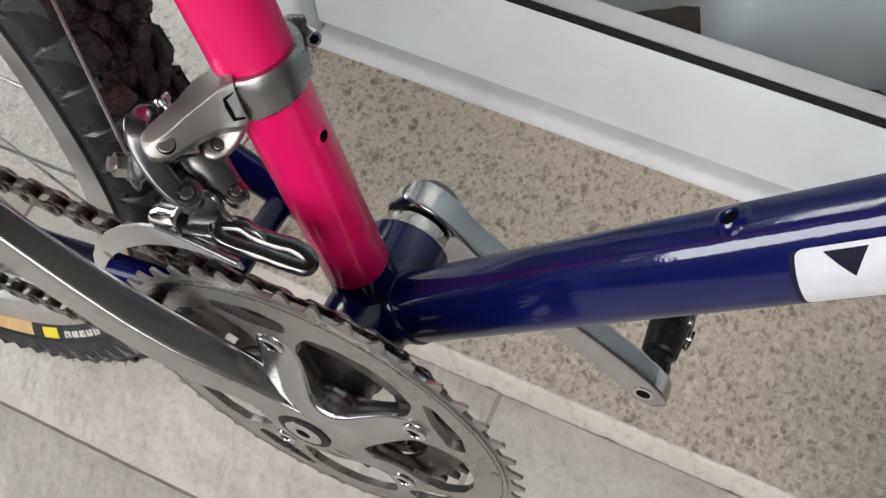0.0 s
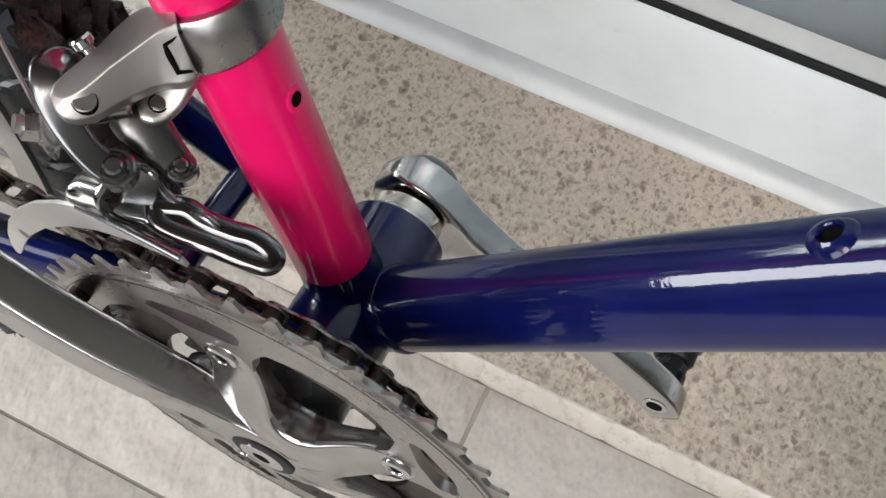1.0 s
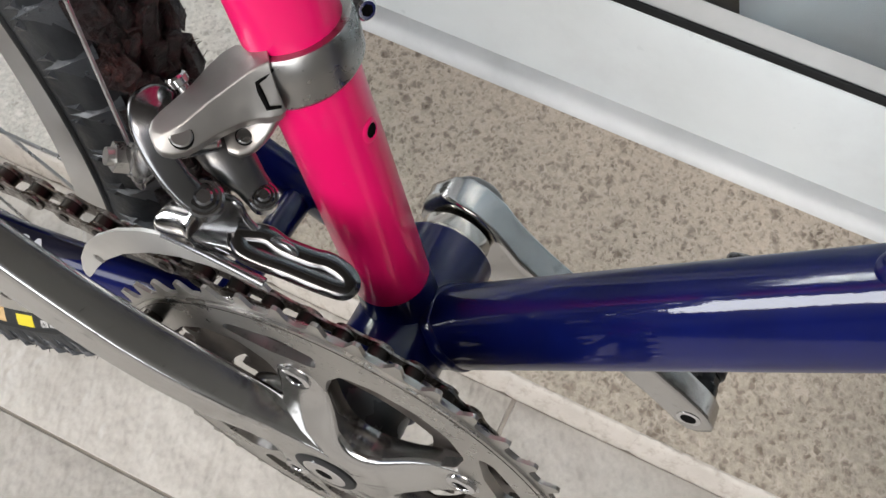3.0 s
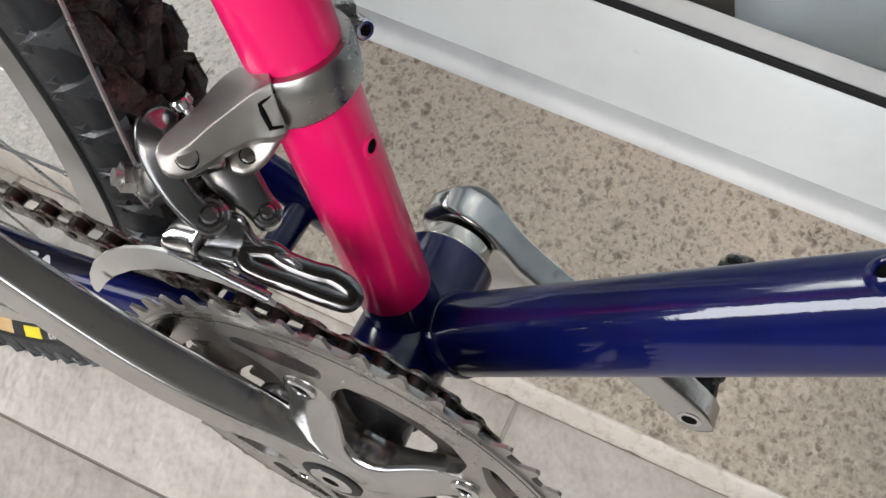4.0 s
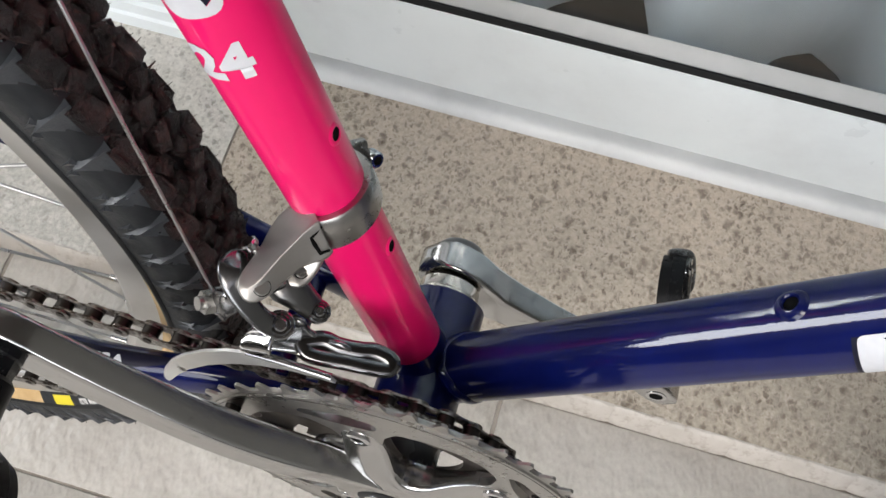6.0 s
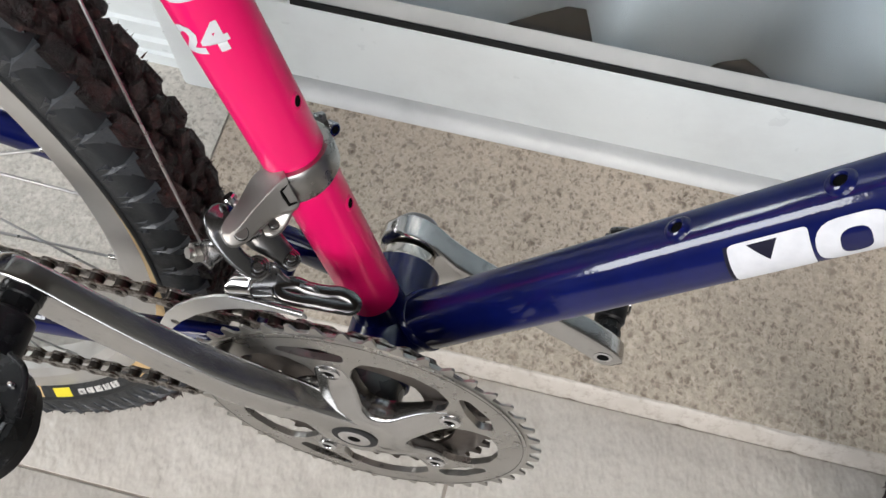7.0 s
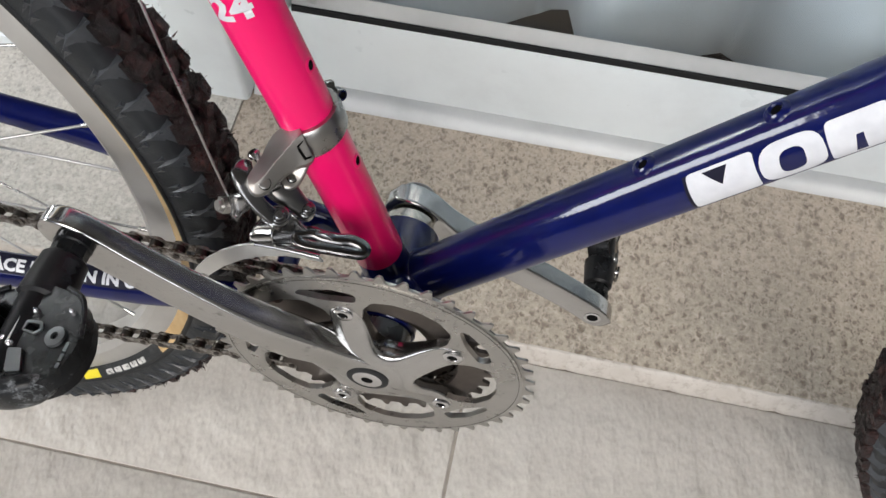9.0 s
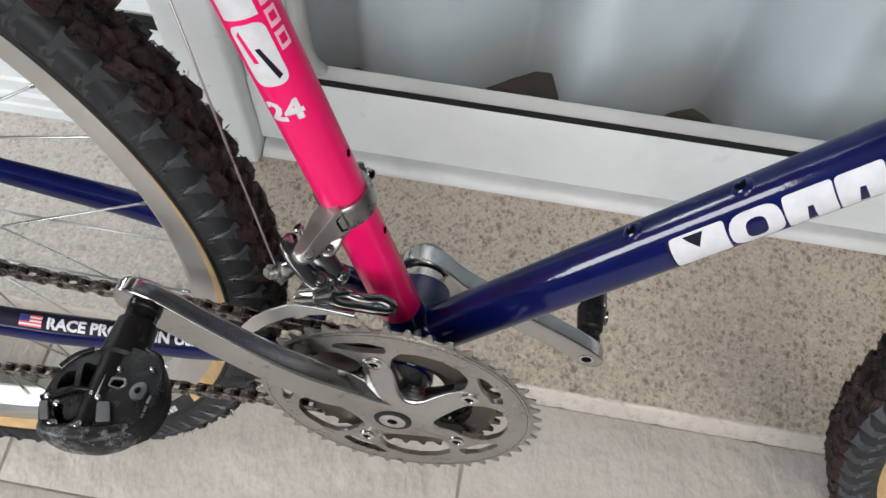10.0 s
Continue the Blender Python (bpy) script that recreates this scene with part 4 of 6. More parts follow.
for f, drop in ((0.12, 0.0), (0.3, 0.0), (0.45, 0.0), (0.6, 0.0), (0.75, 0.0), (0.86, 0.0001), (0.93, 0.0003), (0.965, 0.0006), (0.988, 0.0012), (1.0, 0.0022)):
    rings.append([b.verts.new((*polar(radii[k] * f, k * 360 / STAR_N), 0)) for k in range(STAR_N)])
    for k, v in enumerate(rings[-1]):
        v.co = Vector((v.co.x, star_y(radii[k] * f) + drop, v.co.y))
rings.append([b.verts.new((v.co.x, max(v.co.y, -0.0575) + 0.0045, v.co.z)) for v in rings[-1]])
for r0, r1 in zip(rings, rings[1:]):
    for k in range(STAR_N):
        b.faces.new((r0[k], r0[(k + 1) % STAR_N], r1[(k + 1) % STAR_N], r1[k]))
b.faces.new(rings[0][::-1])
b.faces.new(rings[-1])
bmesh.ops.recalc_face_normals(b, faces=b.faces)
bpart("spider", b, POLISHED, crankset, "polished silver five-armed spider", smooth=34)
for k in range(5):
    a = BOLT0 + 72 * k
    p = polar(0.0545, a)
    bolt = (p[0], p[1])
    b = bmesh.new()
    lathe(b, [(0.0026, -0.0588), (0.0030, -0.0595), (0.0046, -0.0596), (0.0053, -0.0591), (0.0053, -0.0560), (0.0026, -0.0560)], bolt, 24)
    bpart("chainring_bolt", b, CHROME, crankset, "bright hollow chainring bolt", smooth=40)
    b = bmesh.new()
    sweep(b, [(p[0], -0.0589, p[1]), (p[0], -0.0480, p[1])], [0.0027, 0.0027], 6)
    bpart("bolt_socket", b, HOLE, crankset, "dark socket of a bolt")


# crank arms
def crank_arm(bb, deg, s, root, flare):
    """s: -1 on the drive side, 1 on the far side. root: y of the hub's middle. flare: how far the end stands out."""
    ax = Vector((math.cos(radians(deg)), 0, math.sin(radians(deg))))
    rows = [(-0.019, 0.0, 0.002, 0.002), (-0.0175, 0.0, 0.0062, 0.0075), (-0.013, 0.0, 0.0078, 0.0128), (-0.006, 0.0, 0.0082, 0.0160), (0.004, 0.0, 0.0084, 0.0172), (0.014, 0.0, 0.0082, 0.0168), (0.025, 0.07, 0.0078, 0.0156), (0.04, 0.18, 0.0074, 0.0146),
            (0.065, 0.36, 0.0070, 0.0138), (0.095, 0.60, 0.0068, 0.0132), (0.125, 0.80, 0.0067, 0.0130), (0.15, 0.94, 0.0067, 0.0130), (0.168, 1.0, 0.0067, 0.0132), (0.178, 1.0, 0.0067, 0.0128), (0.185, 1.0, 0.0064, 0.0102), (0.1895, 1.0, 0.0054, 0.0060), (0.1908, 1.0, 0.003, 0.002)]
    sweep(bb, [ax * r + Vector((0, root + s * dy * flare, 0)) for r, dy, _, _ in rows], [(h * (1.0 if r < 0.02 else 1.12), w * (1.0 if r < 0.01 else max(0.82, 1.0 - 0.009 * (r - 0.01) / 0.001))) for r, _, h, w in rows], 56, ref=(0, 1, 0), power=11.0)


ARM = [(-0.0185, -0.0650, -0.0580, 0.004), (-0.0165, -0.0660, -0.0565, 0.0090), (-0.0120, -0.0668, -0.0560, 0.0135), (-0.0050, -0.0671, -0.0560, 0.0162), (0.0040, -0.0672, -0.0560, 0.0168), (0.0130, -0.0676, -0.0562, 0.0152), (0.0220, -0.0686, -0.0568, 0.0132), (0.0310, -0.0702, -0.0576, 0.0128),
       (0.0390, -0.0720, -0.0586, 0.0140), (0.0460, -0.0736, -0.0596, 0.0150), (0.0560, -0.0752, -0.0608, 0.0147), (0.0700, -0.0772, -0.0628, 0.0138), (0.0900, -0.0790, -0.0650, 0.0129), (0.1150, -0.0799, -0.0672, 0.0127), (0.1400, -0.0803, -0.0685, 0.0131), (0.1640, -0.0803, -0.0690, 0.0138), (0.1760, -0.0802, -0.0690, 0.0132), (0.1840, -0.0800, -0.0692, 0.0108), (0.1890, -0.0792, -0.0700, 0.0068), (0.1908, -0.0780, -0.0712, 0.0025)]
ax = Vector((math.cos(radians(CRANK)), 0, math.sin(radians(CRANK))))
b = bmesh.new()
sweep(b, *glide([ax * r + Vector((0, (f + k) / 2, 0)) for r, f, k, _ in ARM], [((k - f) / 2, w) for _, f, k, w in ARM], 3), 64, ref=(0, 1, 0), power=9.0)
up_dir = Vector((math.sin(radians(CRANK)), 0, -math.cos(radians(CRANK))))
for v in b.verts:
    r = v.co.dot(ax)
    for q0, q1 in zip(ARM, ARM[1:]):
        if r <= q1[0]:
            break
    t = min(1.0, max(0.0, (r - q0[0]) / (q1[0] - q0[0])))
    f, k = q0[1] + (q1[1] - q0[1]) * t, q0[2] + (q1[2] - q0[2]) * t
    out = min(1.0, max(0.0, (v.co.y - k) / (f - k)))
    v.co += up_dir * (v.co.dot(up_dir) * (0.06 - 0.15 * out))
bpart("crank_arm", b, POLISHED, crankset, "polished silver crank arm with scuffs", smooth=60)
b = bmesh.new()
lathe(b, [(0.0, -0.0680), (0.0112, -0.0680), (0.0122, -0.0676), (0.0122, -0.064), (0.0, -0.064)], (0, 0), 40)
bpart("dust_ring", b, GASKET, crankset, "dark grey ring round the crank bolt", smooth=40)
b = bmesh.new()
lathe(b, [(0.0034, -0.0686), (0.0074, -0.0688), (0.0086, -0.0684), (0.0086, -0.066), (0.0034, -0.066)], (0, 0), 32)
bpart("crank_bolt", b, CHROME, crankset, "bright crank bolt", smooth=40)
b = bmesh.new()
sweep(b, [(0, -0.0684, 0), (0, -0.062, 0)], [0.0038, 0.0038], 6)
bpart("bolt_socket", b, HOLE, crankset, "dark socket of a bolt")
b = bmesh.new()
cyl(b, (0, -0.051, 0), (0, -0.036, 0), 0.0185, seg=40, bevel=0.001)
bpart("bearing_cup", b, SLATE, None, "dark grey bearing cup", 40)
# far side: cup, spindle collar, arm
left_crank = bhub("left_crank", "polished silver crank arm without chainrings")
b = bmesh.new()
lathe(b, [(0.0105, 0.0345), (0.0168, 0.0345), (0.0168, 0.0372), (0.0160, 0.0376), (0.0154, 0.0384), (0.0154, 0.0438), (0.0148, 0.0444), (0.0105, 0.0444)], (0, 0), 56)
bpart("bearing_cup", b, CUP, None, "bright warm steel bearing cup", 40)
b = bmesh.new()
cyl(b, (0, 0.0440, 0), (0, 0.0482, 0), 0.0115, seg=40)
bpart("spindle_collar", b, PIN, left_crank)
b = bmesh.new()
crank_arm(b, CRANK + 180, 1, 0.0545, 0.0200)
bpart("crank_arm", b, POLISHED, left_crank, "", smooth=60)
b = bmesh.new()
lathe(b, [(0.0, 0.0575), (0.0146, 0.0575), (0.0156, 0.0571), (0.0160, 0.0562), (0.0161, 0.0545), (0.0161, 0.0490), (0.0158, 0.0479), (0.0150, 0.0474), (0.0, 0.0474)], (0, 0), 56)
bpart("arm_boss", b, POLISHED, left_crank, "", smooth=40)
b = bmesh.new()
lathe(b, [(0.0, 0.0716), (0.0040, 0.0713), (0.0078, 0.0703), (0.0110, 0.0684), (0.0134, 0.0655), (0.0145, 0.0620), (0.0149, 0.0576), (0.0, 0.0570)], (0, 0), 48)
bpart("dust_cap", b, CAP, left_crank, "smooth dark grey domed cap", smooth=60)
p = polar(0.1745, CRANK + 180)
b = bmesh.new()
lathe(b, [(0.0042, 0.0665), (0.0050, 0.0662), (0.0064, 0.0667), (0.0066, 0.0700), (0.0042, 0.0700)], p, 28)
bpart("pedal_eye", b, CHROME, left_crank, "bright bevelled eye of the pedal thread", smooth=40)
b = bmesh.new()
cyl(b, (p[0], 0.0667, p[1]), (p[0], 0.072, p[1]), 0.0043, seg=24)
bpart("thread_hole", b, HOLE, left_crank, "dark threaded hole")


# ---- chain ----
chain = bhub("chain", "oily dark steel chain with worn link plates")


def link_mesh(outer):
    bb = bmesh.new()
    half = 0.0127
    for s in (-1, 1):
        y0 = s * (0.0028 if outer else 0.0018)
        y1 = y0 + s * 0.0009
        outl = []
        for k in range(9):
            a = radians(90 + 180 * k / 8)
            outl.append((0.0042 * math.cos(a), 0.0042 * math.sin(a)))
        outl += [(half * 0.35, -0.0030), (half * 0.65, -0.0030)]
        for k in range(9):
            a = radians(-90 + 180 * k / 8)
            outl.append((half + 0.0042 * math.cos(a), 0.0042 * math.sin(a)))
        outl += [(half * 0.65, 0.0030), (half * 0.35, 0.0030)]
        plate(bb, outl, [], min(y0, y1), max(y0, y1))
    return mesh_of(bb, "link", CHAIN_PLATE, 30)


def pin_mesh():
    bb = bmesh.new()
    cyl(bb, (0, -0.0041, 0), (0, 0.0041, 0), 0.0018, seg=10)
    cyl(bb, (0, -0.0018, 0), (0, 0.0018, 0), 0.0038, seg=14)
    return mesh_of(bb, "roller", PIN, 40)


OUTER, INNER, ROLLER = link_mesh(True), link_mesh(False), pin_mesh()
CH_R = 0.0127 / (2 * math.sin(math.pi / 26))
CY, REAR_Y = -0.0402, -0.0440
# the way of the chain: up round the ring, back along the top run, round the sprocket, along the lower run
sprocket = Vector((R_C.x, 0, R_C.z))
SP_R = 0.045
route = []
top_a, low_a = 96.0, -97.0
for k in range(41):
    a = low_a + (top_a - low_a) * k / 40
    route.append(Vector((CH_R * math.cos(radians(a)), CY, CH_R * math.sin(radians(a)))))
for k in range(1, 21):
    t = k / 20
    a0, a1 = route[40], Vector((sprocket.x, REAR_Y, sprocket.z + SP_R))
    route.append(a0.lerp(a1, t) + Vector((0, 0, -0.006 * math.sin(math.pi * t))))
for k in range(1, 16):
    a = 90 + 170 * k / 15
    route.append(Vector((sprocket.x + SP_R * math.cos(radians(a)), REAR_Y, sprocket.z + SP_R * math.sin(radians(a)))))
for q in ((-0.448, 0.0, -0.020), (-0.434, 0.0, -0.036), (-0.418, 0.0, -0.052), (-0.424, 0.0, -0.082), (-0.418, 0.0, -0.094), (-0.406, 0.0, -0.097), (-0.38, 0.0, -0.0955)):
    route.append(Vector((q[0], REAR_Y, q[2])))
for k in range(1, 15):
    t = k / 15
    route.append(Vector((-0.38, REAR_Y, -0.0955)).lerp(route[0], t) + Vector((0, 0, 0.007 * math.sin(math.pi * t) ** 0.8)))
total = [0.0]
for p0, p1 in zip(route, route[1:] + route[:1]):
    total.append(total[-1] + (p1 - p0).length)


def on_route(s):
    s %= total[-1]
    for i in range(len(route)):
        if total[i + 1] >= s:
            t = (s - total[i]) / max(total[i + 1] - total[i], 1e-9)
            return route[i].lerp(route[(i + 1) % len(route)], t)


links = int(total[-1] / 0.0127)
pitch = total[-1] / links
for i in range(links):
    p0, p1 = on_route(i * pitch), on_route((i + 1) * pitch)
    dirn = (p1 - p0).normalized()
    m = Matrix.Translation(p0 + Vector((0, 0, BB_UP))) @ Matrix((dirn, Vector((0, 1, 0)), dirn.cross(Vector((0, 1, 0))))).transposed().to_4x4()
    ln = new("link", OUTER if i % 2 else INNER)
    ln.parent, ln.matrix_basis = chain, m
    ro = new("roller", ROLLER)
    ro.parent, ro.matrix_basis = chain, m

# sprockets and the rear mechanism at the chain's far end
for k, r in enumerate((0.026, 0.031, 0.036, 0.043, 0.050)):
    b = bmesh.new()
    yy = -0.058 + 0.005 * k
    n = int(2 * math.pi * r / 0.0127)
    outl = [polar(r + (0.002 if q % 2 else -0.002), 360.0 * q / (2 * n)) for q in range(2 * n)]
    plate(b, [(x + R_C.x, z + R_C.z) for x, z in outl], [[(R_C.x + x, R_C.z + z) for x, z in (polar(0.017, 15 * q) for q in range(24))]], yy, yy + 0.002)
    bpart("sprocket", b, STEEL)
b = bmesh.new()
plate(b, rounded([(-0.449, -0.03), (-0.43, -0.018), (-0.41, -0.075), (-0.40, -0.10), (-0.425, -0.11)], 0.01), [], -0.0435, -0.042)
plate(b, rounded([(-0.449, -0.03), (-0.43, -0.018), (-0.41, -0.075), (-0.40, -0.10), (-0.425, -0.11)], 0.01), [], -0.0530, -0.0515)
sweep(b, [(-0.437, -0.066, 0.02), (-0.443, -0.064, -0.005), (-0.438, -0.054, -0.03)], [0.008, 0.012, 0.008], 14)
bpart("rear_derailleur", b, SATIN, None, "silver rear derailleur")

# ---- front derailleur ----
fd = bhub("front_derailleur", "silver clamp-on front derailleur with a chromed cage")
# clamp band round the seat tube, tilted square to it
b = bmesh.new()
rings = []
BAND_0 = -76.0
for k in range(-7, 57):
    deg = BAND_0 + 262 * max(k, 0) / 56
    out = ST[2] * math.cos(radians(deg)) + ST[3] * math.sin(radians(deg))
    along = ST[2] * -math.sin(radians(deg)) + ST[3] * math.cos(radians(deg))
    past = 0.00160 * max(-k, 0)
    low = -0.0104 + 0.0040 * min(1.0, max(0.0, (deg + 80) / 120))
    top = 0.0066 - max(0.0, past - 0.0020) * 1.0
    ring = []
    for lift, up in ((0.0, low), (0.0022, low), (0.0031, low + 0.0012), (0.0034, (low + top) / 2), (0.0031, top - 0.0012), (0.0024, top), (0.0, top)):
        ring.append(b.verts.new(ST_D * (0.1395 + up) + out * (ST_R + lift) - along * past))
    rings.append(ring)
for k in range(len(rings) - 1):
    for q in range(6):
        b.faces.new((rings[k][q], rings[k][q + 1], rings[k + 1][q + 1], rings[k + 1][q]))
b.faces.new(rings[0])
b.faces.new(rings[-1][::-1])
bpart("clamp_band", b, BAND, fd, "matt silver clamp band", smooth=30)
# lug and bolt on the far side
far = Vector((-0.0330, 0.0200, 0.1330))
b = bmesh.new()
sweep(b, [on_tube(ST, ST_R + 0.0012, 0.1400, 84), on_tube(ST, ST_R + 0.0050, 0.1400, 80), far + Vector((-0.0030, 0.0025, 0.0010))], [(0.0060, 0.0019), (0.0056, 0.0020), (0.0042, 0.0020)], 16, ref=tuple(ST_D), power=3.5)
bpart("clamp_lug", b, BAND, fd, "", smooth=50)
bd = Vector((0.66, -0.40, 0.30)).normalized()
bc = far + bd * 0.002
b = bmesh.new()
cyl(b, bc - bd * 0.011, bc - bd * 0.0030, 0.0020, seg=16)
cyl(b, bc - bd * 0.0030, bc + bd * 0.0024, 0.0033, seg=24, bevel=0.0006)
bpart("clamp_bolt", b, CHROME, fd, "bright socket-head clamp bolt")
b = bmesh.new()
sweep(b, [bc + bd * 0.0016, bc + bd * 0.0026], [0.0019, 0.0019], 6)
bpart("bolt_socket", b, HOLE, fd, "dark socket of a bolt")
# bracket from the band to the outer pivot: a thick plate with a broad chamfer along its upper side
view = Vector((0.28, -0.28, 0.92)).normalized()
fe1, fe2 = Vector((0.6175, 0.7849, 0.0510)), Vector((-0.7352, 0.5529, 0.3920))
FP = Vector((-0.0518, -0.0398, 0.1340))


def fd_point(x, z, h):
    return FP + fe1 * (x / 1000) + fe2 * (z / 1000) + view * (h / 1000)


# its ridge runs from the hinge to the outer pivot; one facet falls to the upper edge, one to the lower edge: x, z and height in millimetres
UPPER = [(27.3, 9.8, 3.0), (26.4, 11.9, 0.5), (24.6, 14.6, -4.0), (21.6, 17.0, -6.0), (17.6, 16.2, -6.2), (12.9, 14.0, -6.0), (7.3, 10.5, -5.0), (2.0, 8.1, -4.4), (-2.8, 6.0, -4.0), (-5.6, 4.2, -3.4), (-7.2, 2.0, -3.4), (-7.5, -0.2, -4.0)]
RIDGE = [(26.6, 6.6, 4.2), (20.5, 5.9, 3.0), (13.8, 4.2, 1.2), (8.6, 2.8, 0.2), (4.3, 1.4, -0.8), (1.2, 0.4, -1.4), (-2.0, -0.2, -2.0), (-4.6, -0.3, -2.6)]
LOWER = [(-7.4, -2.2, -4.2), (-6.4, -4.0, -4.6), (-4.2, -5.2, -5.0), (-1.2, -5.6, -5.4), (2.0, -5.3, -5.8), (5.0, -4.6, -6.0), (8.0, -4.0, -6.2), (11.5, -3.5, -6.3), (15.8, -3.1, -6.3), (19.5, -3.6, -6.2),
         (22.2, -4.6, -6.0), (25.6, -4.9, -5.6), (27.2, -4.0, -5.0), (26.8, -3.0, -4.4), (26.7, -1.8, -3.2), (26.4, 1.2, -0.4), (26.2, 4.4, 3.0)]
b = bmesh.new()
surface = []
for poly in (UPPER + RIDGE[::-1], RIDGE + [UPPER[-1]] + LOWER):
    vs = [b.verts.new((x, z, 0)) for x, z, _ in poly]
    ed = [b.edges.new((vs[i], vs[(i + 1) % len(vs)])) for i in range(len(vs))]
    made = bmesh.ops.triangle_fill(b, use_beauty=True, use_dissolve=False, edges=ed)["geom"]
    surface += [f for f in made if isinstance(f, bmesh.types.BMFace)]
    for v, (x, z, h) in zip(vs, poly):
        v.co = fd_point(x, z, h)
bmesh.ops.remove_doubles(b, verts=b.verts, dist=0.00001)
rim = [e for e in b.edges if len(e.link_faces) == 1]
low = bmesh.ops.extrude_edge_only(b, edges=rim)["geom"]
for v in low:
    if isinstance(v, bmesh.types.BMVert):
        v.co -= view * 0.0046
bmesh.ops.recalc_face_normals(b, faces=b.faces)
bracket = bpart("bracket", b, BLASTED, fd, "matt silver bracket with a chamfered upper side", smooth=38)
bev = bracket.modifiers.new("rounded_edges", "BEVEL")
bev.width, bev.segments, bev.limit_method, bev.angle_limit = 0.0012, 3, "ANGLE", radians(26)

b = bmesh.new()
sweep(b, [fd_point(x, z, h) for x, z, h in ((26.6, 4.6, 2.6), (24.2, 3.9, 1.4), (21.9, 3.3, 0.8), (22.0, 1.4, -0.9), (22.6, -2.6, -3.8), (26.0, -3.2, -4.2))], [0.0004, 0.0005, 0.0006, 0.0008, 0.0007, 0.0004], 8, ref=tuple(view))
bpart("hinge_gap", b, HOLE, fd, "dark gap of the hinge")


def pin(name, p, r, h, mat, depth=0.012, label=""):
    bb = bmesh.new()
    p = Vector(p)
    cyl(bb, p - view * depth, p + view * h, r, seg=24, bevel=0.0004)
    return bpart(name, bb, mat, fd, label, smooth=40)


def ring_round(p, r):
    bb = bmesh.new()
    p = Vector(p)
    cyl(bb, p - view * 0.004, p, r, seg=28)
    return bpart("pin_gap", bb, HOLE, fd, "dark gap round a pin")


p1 = fd_point(-0.4, -2.1, -3.2)
ring_round(p1 + view * 0.0002, 0.0031)
pin("pivot_pin", p1, 0.0029, 0.0006, SATIN, 0.010)
# the lower lug that holds the inner link, well below the bracket's face
b = bmesh.new()
sweep(b, *glide([fd_point(x, z, h) for x, z, h in ((10.2, -3.6, -19.8), (12.4, -3.8, -19.7), (15.5, -3.8, -19.6), (19.2, -2.6, -18.4), (23.0, -0.6, -15.6), (26.0, 1.0, -12.6))],
                [(0.0017, 0.0026), (0.0020, 0.0044), (0.0021, 0.0047), (0.0022, 0.0044), (0.0024, 0.0040), (0.0026, 0.0036)], 5), 28, ref=tuple(view), power=3.6)
bpart("pivot_lug", b, BLASTED, fd, "matt silver rounded lug", smooth=50)
p2 = fd_point(15.5, -3.8, -17.5)
ring_round(p2 + view * 0.0002, 0.0026)
pin("pivot_pin", p2, 0.0022, 0.0006, SATIN, 0.008)


# outer link: a hooked arm from behind the bracket down to the cage
b = bmesh.new()
sweep(b, *glide([fd_point(x, z, h) for x, z, h in ((0.0, 9.4, -10.5), (-2.6, 10.6, -8.4), (-5.6, 9.4, -7.6), (-6.9, 5.2, -8.0), (-7.2, 0.2, -10.2), (-6.6, -5.2, -13.0), (-5.2, -10.2, -16.0), (-2.8, -14.6, -19.0), (0.2, -17.2, -21.6))],
                [(0.0020, 0.0030), (0.0028, 0.0038), (0.0030, 0.0042), (0.0028, 0.0044), (0.0026, 0.0042), (0.0025, 0.0040), (0.0025, 0.0039), (0.0028, 0.0042), (0.0026, 0.0036)], 6), 32, ref=tuple(view), power=4.5)
bpart("outer_link", b, DARK_CHROME, fd, "dark chromed hooked arm", smooth=50)
# inner link: a broad rounded lever
b = bmesh.new()
sweep(b, *glide([fd_point(x, z, h) for x, z, h in ((8.6, -1.6, -23.0), (9.6, -5.0, -23.4), (11.2, -9.6, -25.0), (13.0, -14.2, -28.0), (14.4, -18.0, -31.0), (15.0, -20.0, -32.6))],
                [(0.0040, 0.0072), (0.0042, 0.0074), (0.0040, 0.0062), (0.0036, 0.0050), (0.0034, 0.0046), (0.0030, 0.0044)], 6), 32, ref=tuple(view), power=2.6)
bpart("inner_link", b, LEVER, fd, "grey cast lever", smooth=70)
for p, r in (((-0.0457, -0.0440, 0.1110), 0.0054), ((-0.0365, -0.0309, 0.1014), 0.0044)):
    p = Vector(p) + view * 0.0022
    for rr, d0, d1, mt in ((r, -0.009, -0.0008, LINK), (r * 0.74, -0.004, 0.0002, DARK_CHROME), (r * 0.46, -0.004, 0.0012, LINK)):
        b = bmesh.new()
        cyl(b, p + view * d0, p + view * d1, rr, seg=28, bevel=0.0006)
        bpart("pivot_boss", b, mt, fd, "", smooth=40)
# dark barrels and the spring between the links
for q0, q1, r in (((-0.0605, -0.0400, 0.1205), (-0.0495, -0.0290, 0.1200), 0.0048),):
    b = bmesh.new()
    cyl(b, q0, q1, r, seg=24, bevel=0.0012)
    bpart("spring_barrel", b, LINK, fd, "dark barrel between the links", smooth=40)

